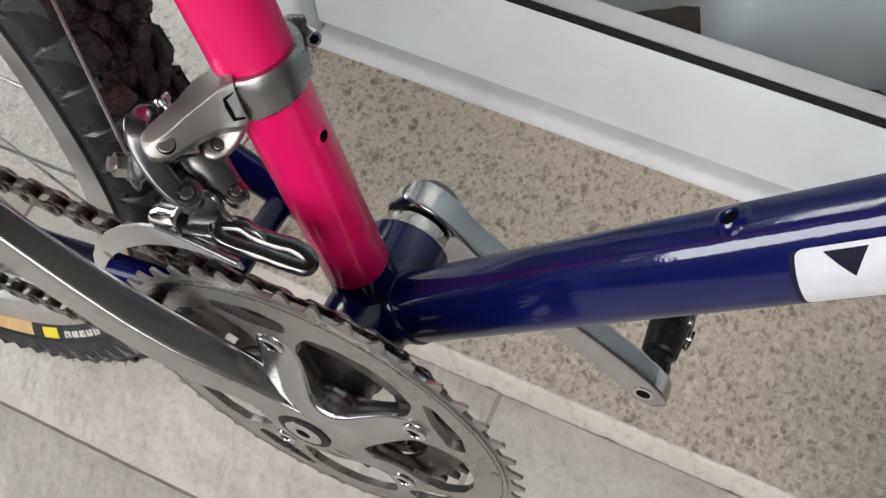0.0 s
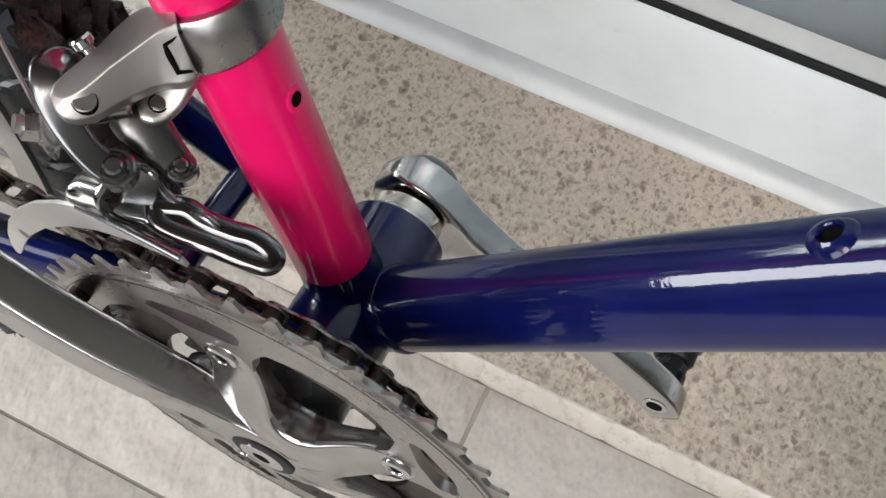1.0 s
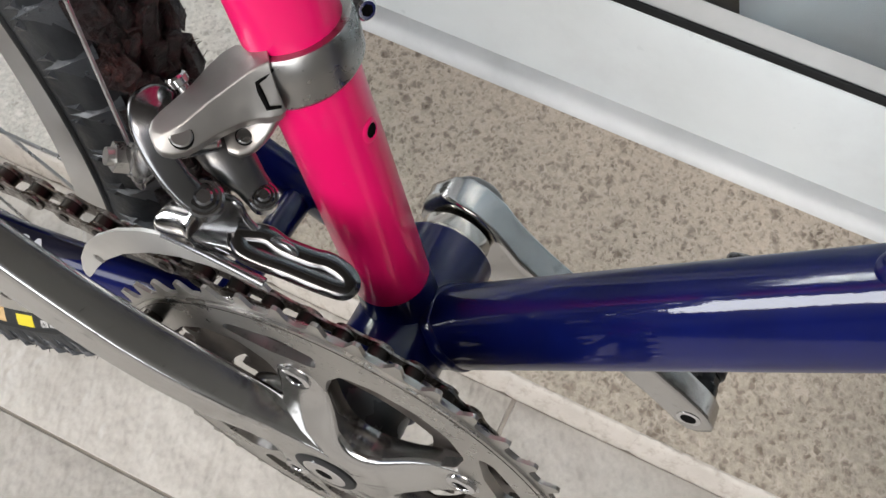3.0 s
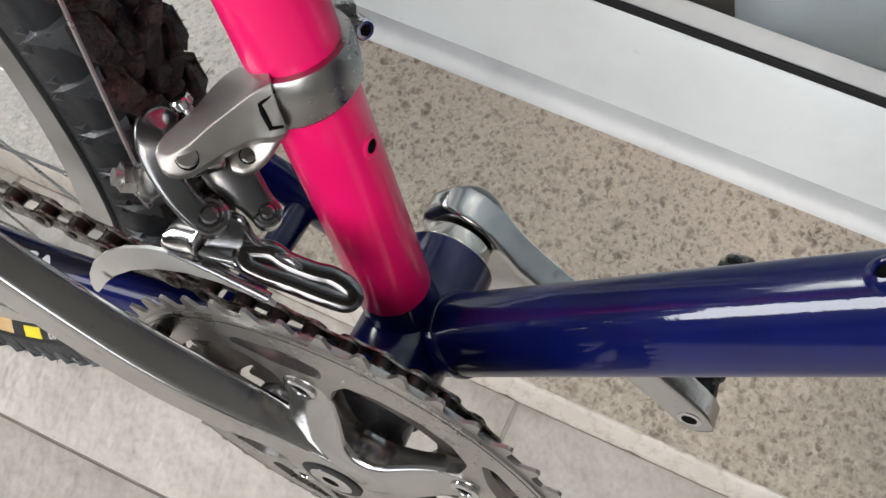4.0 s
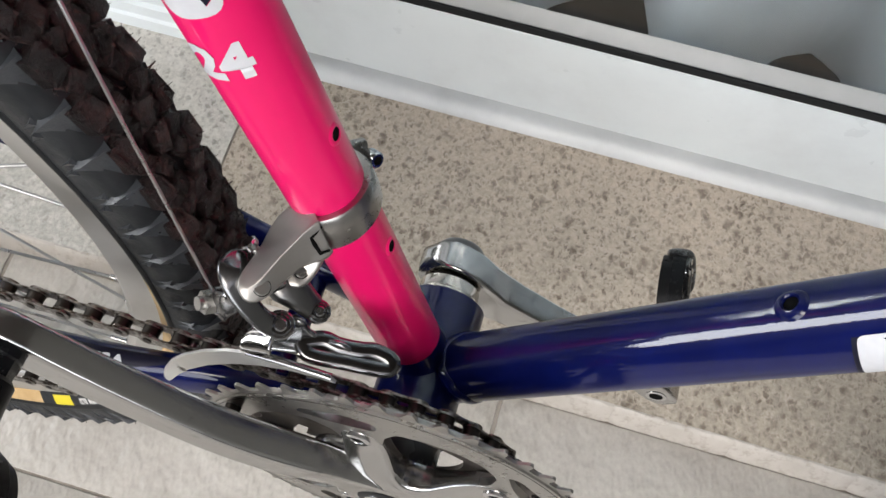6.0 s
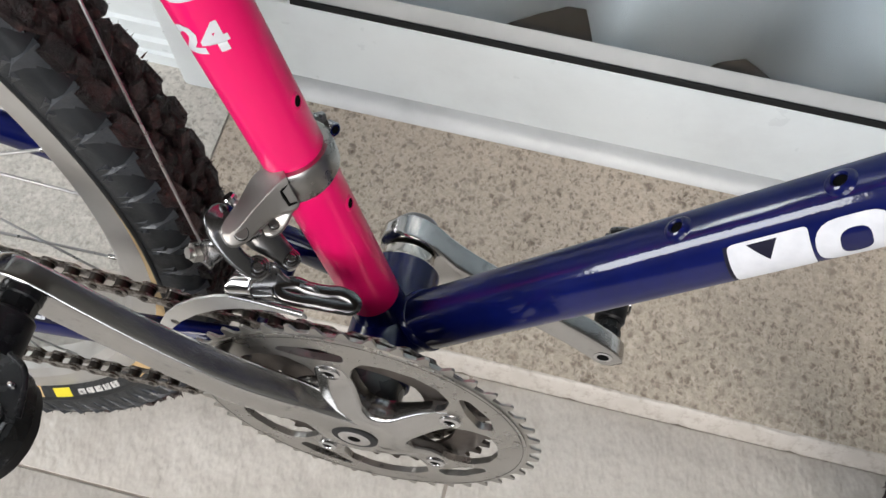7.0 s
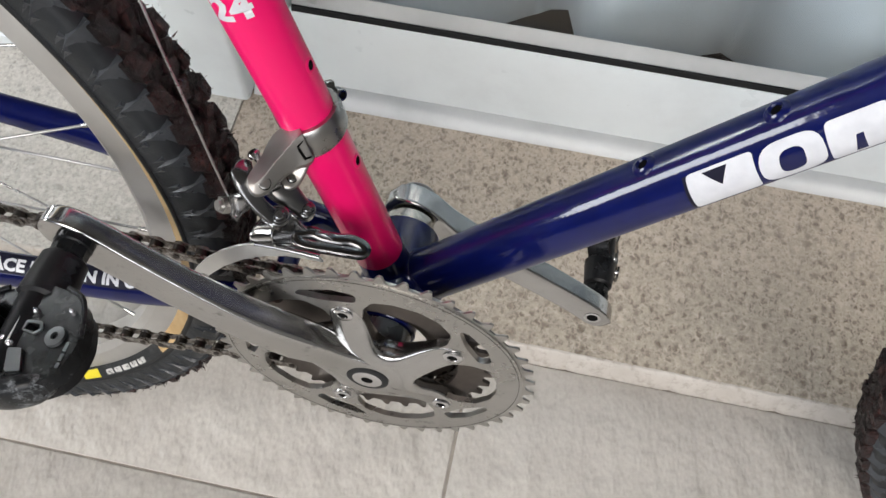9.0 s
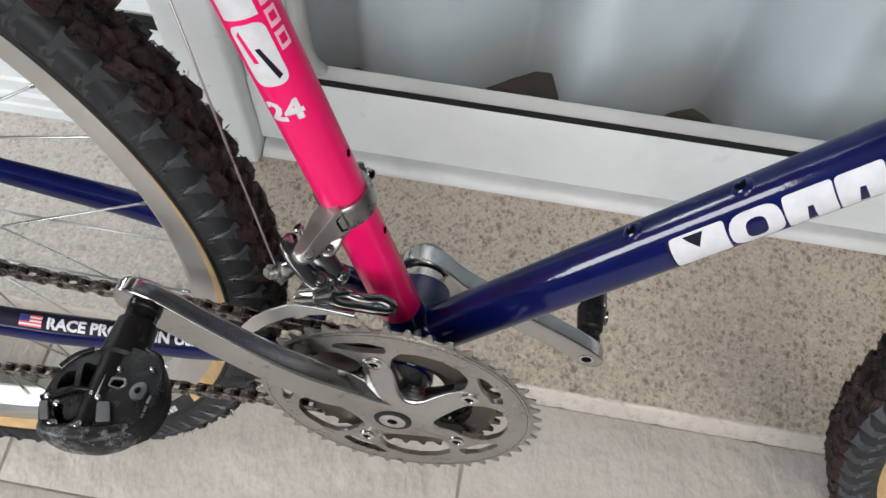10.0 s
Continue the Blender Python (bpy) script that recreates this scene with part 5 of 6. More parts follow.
# outer cage plate: a curved blade, narrow towards the front
OUT_Y = -0.0512
blade_top = [(163.5, 0.1084), (161.0, 0.1098), (156.0, 0.1110), (149.0, 0.1118), (142.0, 0.1120), (134.0, 0.1118), (127.0, 0.1110), (122.0, 0.1096), (117.0, 0.1046), (111.0, 0.0990), (105.5, 0.0948)]
blade_low = [(105.0, 0.0916), (110.0, 0.0945), (116.0, 0.0975), (123.0, 0.0998), (131.0, 0.1014), (140.0, 0.1026), (149.0, 0.1038), (156.0, 0.1048), (161.0, 0.1058), (163.5, 0.1068)]
b = bmesh.new()
plate(b, [polar(r, a) for a, r in blade_top + blade_low], [], OUT_Y, OUT_Y + 0.0013)
bpart("outer_cage_plate", b, BRIGHT, fd, "flat silver outer cage plate", smooth=25)
b = bmesh.new()
sweep(b, *glide([Vector((*polar(r + 0.0003, a), 0)).xzy + Vector((0, OUT_Y + 0.0008, 0)) for a, r in blade_top[7:]], [(0.0016, 0.0012)] * 4, 4), 12, ref=(0, 1, 0))
bpart("cage_lip", b, LINK, fd, "", smooth=60)
# the bent bridge over the chain
b = bmesh.new()
sweep(b, *glide([(-0.0532, OUT_Y + 0.0002, 0.0955), (-0.0532, OUT_Y + 0.0003, 0.0998), (-0.0530, OUT_Y + 0.0022, 0.1024), (-0.0520, -0.0450, 0.1042), (-0.0500, -0.0400, 0.1046), (-0.0480, -0.0370, 0.1020)], [(0.0066, 0.0009), (0.0064, 0.0009), (0.0062, 0.0010), (0.0060, 0.0010), (0.0056, 0.0010), (0.0050, 0.0010)], 5), 20, ref=(1, 0, 0.5), power=5.0)
bpart("cage_bridge", b, POLISHED, fd, "bright bent bridge of the cage", smooth=45)
# inner plate, with a rounded slotted nose
nose = rounded([(-0.0235, 0.0800), (-0.0300, 0.0745), (-0.0410, 0.0700), (-0.0580, 0.0700), (-0.0577, 0.0764), (-0.0535, 0.0872), (-0.0508, 0.0985), (-0.0455, 0.1034), (-0.0408, 0.1038), (-0.0392, 0.0962), (-0.0355, 0.0920), (-0.0316, 0.0910), (-0.0265, 0.0925), (-0.0225, 0.0890)], 0.0022, 4)
b = bmesh.new()
plate(b, nose, [], -0.0378, -0.0362)
bpart("inner_cage_plate", b, LINK, fd, "dark chromed inner cage plate", smooth=25)
b = bmesh.new()
loop = ((4.6, -25.0), (11.6, -28.6), (15.0, -33.6), (20.8, -39.4), (25.2, -42.8), (28.2, -47.2), (28.8, -50.6), (26.6, -51.8), (23.4, -49.6), (18.2, -44.6), (12.6, -39.0), (7.6, -34.4), (3.8, -29.6), (4.6, -25.0))
sweep(b, *glide([fd_point(x, z, -35.6) for x, z in loop], [(0.0023, 0.0033)] * len(loop), 6), 22, ref=tuple(view), power=2.5)
bpart("cage_nose", b, DARK_CHROME, fd, "rounded dark chromed nose of the cage with a slot", smooth=60)
b = bmesh.new()
sweep(b, *glide([fd_point(x, z, h) for x, z, h in ((3.0, -25.5, -35.2), (6.0, -28.6, -35.6), (10.0, -33.2, -36.0), (13.6, -37.2, -36.4), (16.4, -40.0, -36.8))], [(0.0014, 0.0046), (0.0018, 0.0056), (0.0018, 0.0054), (0.0016, 0.0042), (0.0012, 0.0024)], 5), 22, ref=tuple(view), power=3.0)
bpart("cage_body", b, DARK_CHROME, fd, "dark chromed body of the cage", smooth=60)
plate_edge = [(x, -0.0370, z) for x, z in nose]
b = bmesh.new()
sweep(b, plate_edge + plate_edge[:1], [(0.0012, 0.0010)] * (len(nose) + 1), 10, ref=(0, 1, 0))
bpart("cage_lip", b, LINK, fd, "rounded bright edge of the inner plate", smooth=60)
b = bmesh.new()
sweep(b, *glide([(-0.0574, -0.0392, 0.0772), (-0.0520, -0.0400, 0.0800), (-0.0440, -0.0402, 0.0840), (-0.0360, -0.0398, 0.0874), (-0.0285, -0.0386, 0.0890)], [(0.0022, 0.0008), (0.0026, 0.0009), (0.0026, 0.0009), (0.0024, 0.0009), (0.0016, 0.0008)], 5), 16, ref=(0, 1, 0), power=3.0)
bpart("cage_rib", b, LINK, fd, "bright rib pressed into the inner plate", smooth=60)
b = bmesh.new()
cyl(b, (-0.092, OUT_Y, 0.052), (-0.092, -0.0360, 0.052), 0.0022, seg=12)
bpart("cage_spacer", b, STEEL, fd)
# limit screws and cable clamp
for p in ((-0.0590, -0.0285, 0.1335),):
    b = bmesh.new()
    p = Vector(p)
    dd = Vector((-0.55, 0.1, 0.8)).normalized()
    cyl(b, p - dd * 0.010, p + dd * 0.002, 0.0018, seg=12)
    cyl(b, p, p + dd * 0.0030, 0.0030, seg=16, bevel=0.0006)
    bpart("limit_screw", b, CHROME, fd, "small bright limit screw")
an = Vector((-0.0718, -0.0408, 0.1082))
ad = Vector((-0.62, -0.62, 0.48)).normalized()
b = bmesh.new()
cyl(b, an - ad * 0.006, an + ad * 0.0008, 0.0052, seg=24, bevel=0.0006)
bpart("cable_washer", b, LINK, fd)
b = bmesh.new()
hexagon(b, an + ad * 0.0008, an + ad * 0.0050, 0.0044)
cyl(b, an + ad * 0.005, an + ad * 0.0070, 0.0026, seg=14)
bpart("cable_bolt", b, SATIN, fd, "bright hexagonal cable bolt", smooth=25)
b = bmesh.new()
sweep(b, *glide([(-0.0600, -0.0410, 0.1170), (-0.0660, -0.0415, 0.1125), (-0.0700, -0.0412, 0.1060), (-0.0705, -0.0415, 0.0990)], [(0.003, 0.005), (0.0032, 0.0056), (0.0030, 0.0056), (0.0014, 0.0034)], 5), 18, ref=(0.6, 0.6, 0.4))
bpart("cable_arm", b, LINK, fd, "", smooth=60)
b = bmesh.new()
cd = Vector((-0.205, 0.125, 0.970)).normalized()
sweep(b, [an + Vector((0.0, 0.002, -0.010)), an + Vector((0, 0.001, 0.002)), an + cd * 0.08, an + cd * 0.33], [0.0006, 0.00062, 0.00062, 0.00062], 10)
bpart("gear_cable", b, SPOKE, None, "thin bare steel gear cable", smooth=180)


# ---- pedals ----
def pedal(name, root, s, tilt, label):
    """root: the axle at the crank. s: -1 towards the near side. tilt: the platform's turn round the axle."""
    hub = bhub(name, label)
    m = Matrix.Translation(Vector(root)) @ Matrix.Rotation(radians(tilt), 4, "Y")

    def add(nm, bb, mat, lab="", smooth=40):
        bmesh.ops.transform(bb, matrix=m, verts=bb.verts)
        return bpart(nm, bb, mat, hub, lab, smooth)

    def flat(bb, outline, holes, z0, z1, bev=0.0):
        plate(bb, outline, holes, z0, z1)
        for v in bb.verts:
            v.co = Vector((v.co.x, v.co.z * s, v.co.y))

    X = 0.0035
    bb = bmesh.new()
    cyl(bb, (X, 0, 0), (X, s * 0.010, 0), 0.0092, seg=28, bevel=0.0008)
    add("axle_collar", bb, BLACK_METAL)
    bb = bmesh.new()
    sweep(bb, [(X, s * 0.008, 0), (X, s * 0.022, 0)], [0.0086, 0.0086], 8)
    add("axle_neck", bb, BLACK_METAL, smooth=25)
    bb = bmesh.new()
    cyl(bb, (X, s * 0.016, 0), (X, s * 0.040, 0), 0.0108, 0.0122, seg=28, bevel=0.0016)
    add("axle_sleeve", bb, BLACK_PLASTIC)

    def mm(points):
        return [(0.005 + (x - 5) * 0.00093, 0.058 + (y - 58) * 0.00090) for x, y in points]

    # the cage: an open upper plate over a closed lower one
    outl = rounded(mm([(-10, 35.5), (-2, 34), (9, 31.5), (22, 35), (31.5, 39.5), (36.5, 46), (41, 58), (41.5, 67), (39, 76), (34, 82), (26, 86), (-12, 86), (-22, 84), (-26, 77), (-29, 70), (-29, 62), (-27.5, 52), (-24, 45.5), (-17, 38.5)]), 0.003, 4)
    open1 = rounded(mm([(-13, 43), (-1, 45.5), (0.5, 57), (-8, 60)]), 0.0025, 3)
    open2 = rounded(mm([(-23.5, 53), (-15.5, 47.5), (-11.5, 62), (-22, 66)]), 0.003, 3)
    open3 = rounded(mm([(-20, 71), (-4, 67.5), (6, 69), (9, 80), (-13, 81)]), 0.003, 3)
    slot = rounded(mm([(10.0, 57.4), (10.8, 53.8), (17.4, 54.2), (18.8, 57.0), (16.6, 58.8)]), 0.0006, 3)
    bb = bmesh.new()
    flat(bb, outl, [open1, open2, open3, slot], -0.0010, 0.0075)
    cage = add("cage", bb, BLACK_METAL, "scuffed black pedal cage", smooth=25)
    bev = cage.modifiers.new("worn_edges", "BEVEL")
    bev.width, bev.segments, bev.limit_method = 0.0014, 3, "ANGLE"
    bb = bmesh.new()
    flat(bb, [(x * 0.93 + 0.0004, 0.058 + (y - 0.058) * 0.94) for x, y in outl], [], -0.0080, -0.0012)
    add("lower_cage", bb, BLACK_PLASTIC, smooth=25)
    bb = bmesh.new()
    cyl(bb, (X, s * 0.030, 0.002), (X, s * 0.084, 0.002), 0.0088, 0.0080, seg=24, bevel=0.001)
    add("axle_barrel", bb, BLACK_PLASTIC)
    for pts, z in ((((22, 36.5), (31, 41), (36, 48), (40, 60)), 0.0085), (((-24, 48), (-18, 41.5), (-9, 37.5)), 0.0085), (((-26, 66), (-16, 62), (-6, 60.5), (1, 61)), 0.0090)):
        bb = bmesh.new()
        sweep(bb, *glide([(x / 1000, s * y / 1000, z) for x, y in pts], [(0.0010, 0.0013)] * len(pts), 4), 8)
        add("raised_edge", bb, BLACK_METAL, "glossy worn edge", smooth=60)
    # end bar and binding
    bb = bmesh.new()
    sweep(bb, *glide([(-0.022, s * 0.077, 0.001), (-0.0165, s * 0.0820, 0.002), (-0.004, s * 0.0845, 0.0025), (0.012, s * 0.0845, 0.0025), (0.023, s * 0.0815, 0.002), (0.030, s * 0.077, 0.001)], [(0.005, 0.002), (0.0085, 0.0040), (0.0092, 0.0052), (0.0092, 0.0052), (0.0085, 0.0042), (0.005, 0.002)], 5), 22, ref=(0, 0, 1), power=2.8)
    add("end_bar", bb, SCUFFED, "scuffed black end bar", smooth=60)

    def lump(name, pts, z0, z1, mat, lab=""):
        b2 = bmesh.new()
        flat(b2, rounded(mm(pts), 0.0012, 3), [], z0, z1)
        o2 = add(name, b2, mat, lab, smooth=25)
        bv = o2.modifiers.new("edges", "BEVEL")
        bv.width, bv.segments, bv.limit_method = 0.0007, 2, "ANGLE"

    lump("binding_bar", [(0.8, 47.9), (6.2, 47.7), (7.0, 65.0), (1.9, 65.3)], 0.0060, 0.0100, SATIN, "grey binding bar")
    lump("spring_cover", [(-28.0, 69.5), (-22.9, 68.6), (-16.6, 80.0), (-22.0, 80.5)], 0.0060, 0.0092, PALE_STEEL, "pale grey spring cover")
    lump("spring_cover", [(7.8, 68.1), (15.4, 67.7), (20.8, 79.3), (12.2, 79.9)], 0.0060, 0.0092, PALE_STEEL, "pale grey spring cover")
    lump("binding_claw", [(-13, 66.5), (-3, 64.5), (1.5, 76), (-6, 80), (-10, 76)], 0.0020, 0.0092, BLACK_METAL)
    lump("binding_claw", [(-24, 62.5), (-11, 58.5), (-9, 62.0), (-22, 67.0)], 0.0040, 0.0090, BLACK_PLASTIC)
    lump("cross_rail", [(-14, 49.5), (-11, 48.5), (-8.5, 60), (-12, 61)], 0.0010, 0.0080, BLACK_PLASTIC)
    for x0, y0, r in ((-13.3, 83.6, 0.0036), (-0.2, 85.0, 0.0038), (2.8, 82.0, 0.0026), (-16.4, 70.2, 0.0018), (2.8, 63.5, 0.0018), (-24.4, 66.2, 0.0018), (7.2, 65.8, 0.0017), (32.4, 47.4, 0.0012), (12.5, 48.0, 0.0014)):
        bb = bmesh.new()
        (x0, y0), = mm([(x0, y0)])
        sweep(bb, [(x0, s * y0, 0.005), (x0, s * y0, 0.0096), (x0, s * y0, 0.0104)], [r, r, r * 0.6], 14)
        add("rivet", bb, CHROME, "bright worn rivet")
    bb = bmesh.new()
    fr = rounded(mm([(8.2, 57.6), (9.4, 52.4), (18.2, 52.8), (20.6, 57.0), (17.4, 60.2)]), 0.0012, 3)
    flat(bb, fr, [slot], 0.0076, 0.0084)
    add("slot_frame", bb, PALE_STEEL, "pale worn slot frame", smooth=25)
    bb = bmesh.new()
    lathe(bb, [(0.0018, 0.0076), (0.0018, 0.0092), (0.0046, 0.0089), (0.0048, 0.0076)], (0, 0), 24)
    for v in bb.verts:
        v.co = Vector((v.co.x + 0.0275, s * (v.co.z + 0.0602), v.co.y))
    add("adjuster", bb, PALE_STEEL, "pale ring of the tension screw")
    for y0, y1 in ((62.5, 67.0), (68.5, 72.0), (73.0, 75.6)):
        bb = bmesh.new()
        flat(bb, mm([(36.2, y0), (38.0, y0), (37.8, y1), (36.0, y1)]), [], 0.0072, 0.0079)
        add("printed_bar", bb, PALE_STEEL, "pale printed bar")
    return hub


PALE_STEEL = metal("pale_steel", (0.14, 0.147, 0.15), 0.36)
right_end, left_end = polar(0.1750, CRANK), polar(0.1750, CRANK + 180)
pedal("pedal", (right_end[0], -0.0738, right_end[1]), -1, -16, "black clipless pedal with a worn cage")
pedal("pedal", (left_end[0], 0.0806, left_end[1]), 1, 72, "black clipless pedal with a worn cage")

# ---- wheels ----
# the tyre's outline from the tan band to the crown: radius, half width
TYRE = [(0.3072, 0.0196), (0.3140, 0.0214), (0.3215, 0.0222), (0.3268, 0.0216), (0.3300, 0.0194), (0.3322, 0.0150), (0.3335, 0.0080), (0.3340, 0.0)]


def casing_r(y):
    y = abs(y)
    for (r1, y1), (r0, y0) in zip(TYRE[3:], TYRE[4:]):
        if y >= y0:
            return r0 + (r1 - r0) * (y - y0) / (y1 - y0)
    return TYRE[-1][0]


def wheel(name, c, label_panel, seed, label):
    rnd = random.Random(seed)
    hub = bhub(name, label)
    # rim
    b = bmesh.new()
    prof = [(0.2985, -0.0136), (0.2985, -0.0120), (0.2925, -0.0112), (0.2905, 0.0112), (0.2985, 0.0120), (0.2985, 0.0136), (0.2945, 0.0142), (0.2840, 0.0138), (0.2785, 0.0095), (0.2778, 0.0), (0.2785, -0.0095), (0.2840, -0.0138), (0.2945, -0.0142)]
    lathe(b, prof, (c.x, c.z), 144)
    bpart("rim", b, ALLOY_RIM, hub, "plain silver aluminium rim", smooth=35)
    # casing
    b = bmesh.new()
    prof = [(r, -y) for r, y in TYRE] + [(r, y) for r, y in reversed(TYRE[:-1])] + [(0.3050, 0.0180), (0.3050, -0.0180)]
    lathe(b, prof, (c.x, c.z), 200)
    bpart("casing", b, CASING, hub, "black rubber casing", smooth=50)
    # tan sidewalls with a black label panel
    for s in (-1, 1):
        prof = [(0.2980, s * 0.0134), (0.3000, s * 0.0149), (0.3030, s * 0.0171), (0.3052, s * 0.0184), (0.3074, s * 0.0197), (0.3070, s * 0.0180), (0.3000, s * 0.0130), (0.2980, s * 0.0110)]
        spans = [(-34.0, 300.0)] if label_panel and s < 0 else [(0, 360)]
        for a0, a1 in spans:
            b = bmesh.new()
            lathe(b, prof, (c.x, c.z), 150, a0, a1)
            bpart("sidewall", b, TAN, hub, "tan rubber sidewall", smooth=50)
        if label_panel and s < 0:
            b = bmesh.new()
            lathe(b, prof, (c.x, c.z), 20, -60.0, -34.0)
            bpart("label_panel", b, CASING, hub, "black label panel of the sidewall", smooth=50)
            for a0, a1 in ((-41.9, -39.7), (-44.3, -42.4), (-46.7, -44.8), (-49.0, -47.2), (-51.3, -49.5)):
                b = bmesh.new()
                lathe(b, [(0.3018, -0.0164), (0.3040, -0.0179), (0.3080, -0.0198), (0.3080, -0.0190), (0.3040, -0.0170), (0.3018, -0.0156)], (c.x, c.z), 3, a0, a1)
                bpart("label_bar", b, LABEL_WHITE, hub, "plain white bar for a name", smooth=60)
            b = bmesh.new()
            lathe(b, [(0.3000, -0.0152), (0.3030, -0.0174), (0.3066, -0.0194), (0.3066, -0.0186), (0.3030, -0.0166), (0.3000, -0.0144)], (c.x, c.z), 4, -57.2, -53.2)
            bpart("label_mark", b, YELLOW_DECAL, hub, "plain yellow mark", smooth=60)
    # tread blocks
    b = bmesh.new()

    def block(an, y, along, across, high, turn=0.0, flare=0.0):
        rr = casing_r(y)
        slope = 0.85 * (y / 0.0215) ** 3 if abs(y) < 0.0215 else math.copysign(0.85, y)
        er = Vector((math.cos(an), 0, math.sin(an)))
        et = Vector((-math.sin(an), 0, math.cos(an)))
        ey = Vector((0, 1, 0))
        up = er * math.cos(slope) + ey * math.sin(slope)
        side = ey * math.cos(slope) - er * math.sin(slope)
        p = Vector((c.x, y, c.z)) + er * rr
        t2, s2 = et * math.cos(turn) + side * math.sin(turn), side * math.cos(turn) - et * math.sin(turn)
        rings_of = []
        high *= rnd.uniform(0.85, 1.1)
        lean = (rnd.uniform(-1, 1) * 0.0004, rnd.uniform(-1, 1) * 0.0004)
        for hh, k in ((-0.002, 1.16), (high * 0.80, 1.02), (high, 0.93), (high * 1.02, 0.72)):
            ring = []
            for i, j in ((-1, -0.86), (-0.86, -1), (0.86, -1), (1, -0.86), (1, 0.86), (0.86, 1), (-0.86, 1), (-1, 0.86)):
                q = p + t2 * (i * along / 2 * k) + s2 * (j * across / 2 * k) + up * (hh + ((flare + lean[0]) * i + lean[1] * j if hh > 0 else 0))
                ring.append(b.verts.new(q + Vector((rnd.uniform(-1, 1), rnd.uniform(-1, 1), rnd.uniform(-1, 1))) * 0.00075))
            rings_of.append(ring)
        for r0, r1 in zip(rings_of, rings_of[1:]):
            for q in range(8):
                b.faces.new((r0[q], r0[(q + 1) % 8], r1[(q + 1) % 8], r1[q]))
        b.faces.new(rings_of[-1])
        return p + up * high, up, side

    rows = 100
    for k in range(rows):
        an = radians(7.9) + 2 * math.pi * (k + rnd.uniform(-0.03, 0.03)) / rows
        half = math.pi / rows
        tang = Vector((-math.sin(an), 0, math.cos(an)))
        for s in (-1, 1):
            e = 1.0 if s > 0 else 0.62
            tip, up, side = block(an, s * e * (0.0160 if s > 0 else 0.0190), 0.0124 if s > 0 else 0.0132, 0.0090, 0.0050 if s > 0 else 0.0058, 0.14 * s, -0.0008)
            block(an + half * 0.9, s * e * (0.0094 if s > 0 else 0.0124), 0.0118, 0.0072, 0.0042, 0.55 * s, 0.0008)
            block(an + half * 0.1, s * e * 0.0080, 0.0100, 0.0066, 0.0040, -0.4 * s, 0.0008)
            # moulding whiskers
            for _ in range(6):
                q = tip + side * (s * rnd.uniform(0.001, 0.004)) + tang * rnd.uniform(-0.006, 0.006) - up * rnd.uniform(0.0, 0.002)
                end = q + (up * rnd.uniform(0.0, 1.0) + side * s * rnd.uniform(0.2, 1.0) + Vector((rnd.uniform(-.6, .6), 0, rnd.uniform(-.6, .6)))).normalized() * rnd.uniform(0.0015, 0.0045)
                sweep(b, [q, end], [0.00026, 0.00010], 3)
            # crumbs and threads that cling to the tread
            for _ in range(30 if label_panel else 9):
                q = Vector((c.x, s * rnd.uniform(0.002, 0.017), c.z)) + Vector((math.cos(an), 0, math.sin(an))) * (0.3356 + rnd.uniform(0.0, 0.0030)) + tang * rnd.uniform(-0.0105, 0.0105)
                end = q + Vector((rnd.uniform(-1, 1), rnd.uniform(-1, 1), rnd.uniform(-1, 1))).normalized() * rnd.uniform(0.001, 0.0045)
                sweep(b, [q, end], [rnd.uniform(0.00025, 0.0008), 0.00016], 3)
        g = 1 if k % 2 else -1
        block(an + half * 0.3, 0.0036 * g, 0.0125, 0.0078, 0.0044, 0.35 * g, 0.0009)
        block(an + half * 1.2, -0.0026 * g, 0.0112, 0.0072, 0.0042, -0.3 * g, 0.0007)
    tread = bpart("tread", b, RUBBER, hub, "dark brown-black knobbly tread with moulding whiskers", smooth=28)
    tagged(tread, kind="stuff")
    # low fins moulded on the tyre's shoulder
    b = bmesh.new()

    def skin(r, an, s, lift):
        for (r0, y0), (r1, y1) in zip(TYRE, TYRE[1:]):
            if r <= r1:
                break
        y = y0 + (y1 - y0) * (r - r0) / (r1 - r0)
        crown = min(1.0, max(0.0, (r - 0.322) / 0.010))
        y, r = y + lift * (1 - 0.7 * crown), r + lift * 0.8 * crown
        return Vector((c.x + r * math.cos(an), s * y, c.z + r * math.sin(an)))

    for k in range(100):
        an = radians(7.9) + 2 * math.pi * (k + 0.06 + rnd.uniform(-0.04, 0.04)) / 100
        w = 2 * math.pi / 100
        for s in (-1, 1):
            top = 0.3325 if s < 0 else 0.3270
            reach = (0.0200 if s < 0 else 0.016) * rnd.uniform(0.9, 1.08)
            lo = [skin(top, an - w * 0.47, s, 0.0), skin(top, an + w * 0.36, s, 0.0), skin(top - 0.0070, an + w * 0.32, s, 0.0), skin(top - reach, an - w * 0.10, s, 0.0)]
            hi = [skin(top - 0.0002, an - w * 0.45, s, 0.0003), skin(top - 0.0002, an + w * 0.31, s, 0.0040), skin(top - 0.0067, an + w * 0.26, s, 0.0034), skin(top - reach + 0.0003, an - w * 0.10, s, 0.0001)]
            vl, vh = [b.verts.new(p) for p in lo], [b.verts.new(p) for p in hi]
            b.faces.new(vh)
            for q in range(4):
                b.faces.new((vl[q], vl[(q + 1) % 4], vh[(q + 1) % 4], vh[q]))
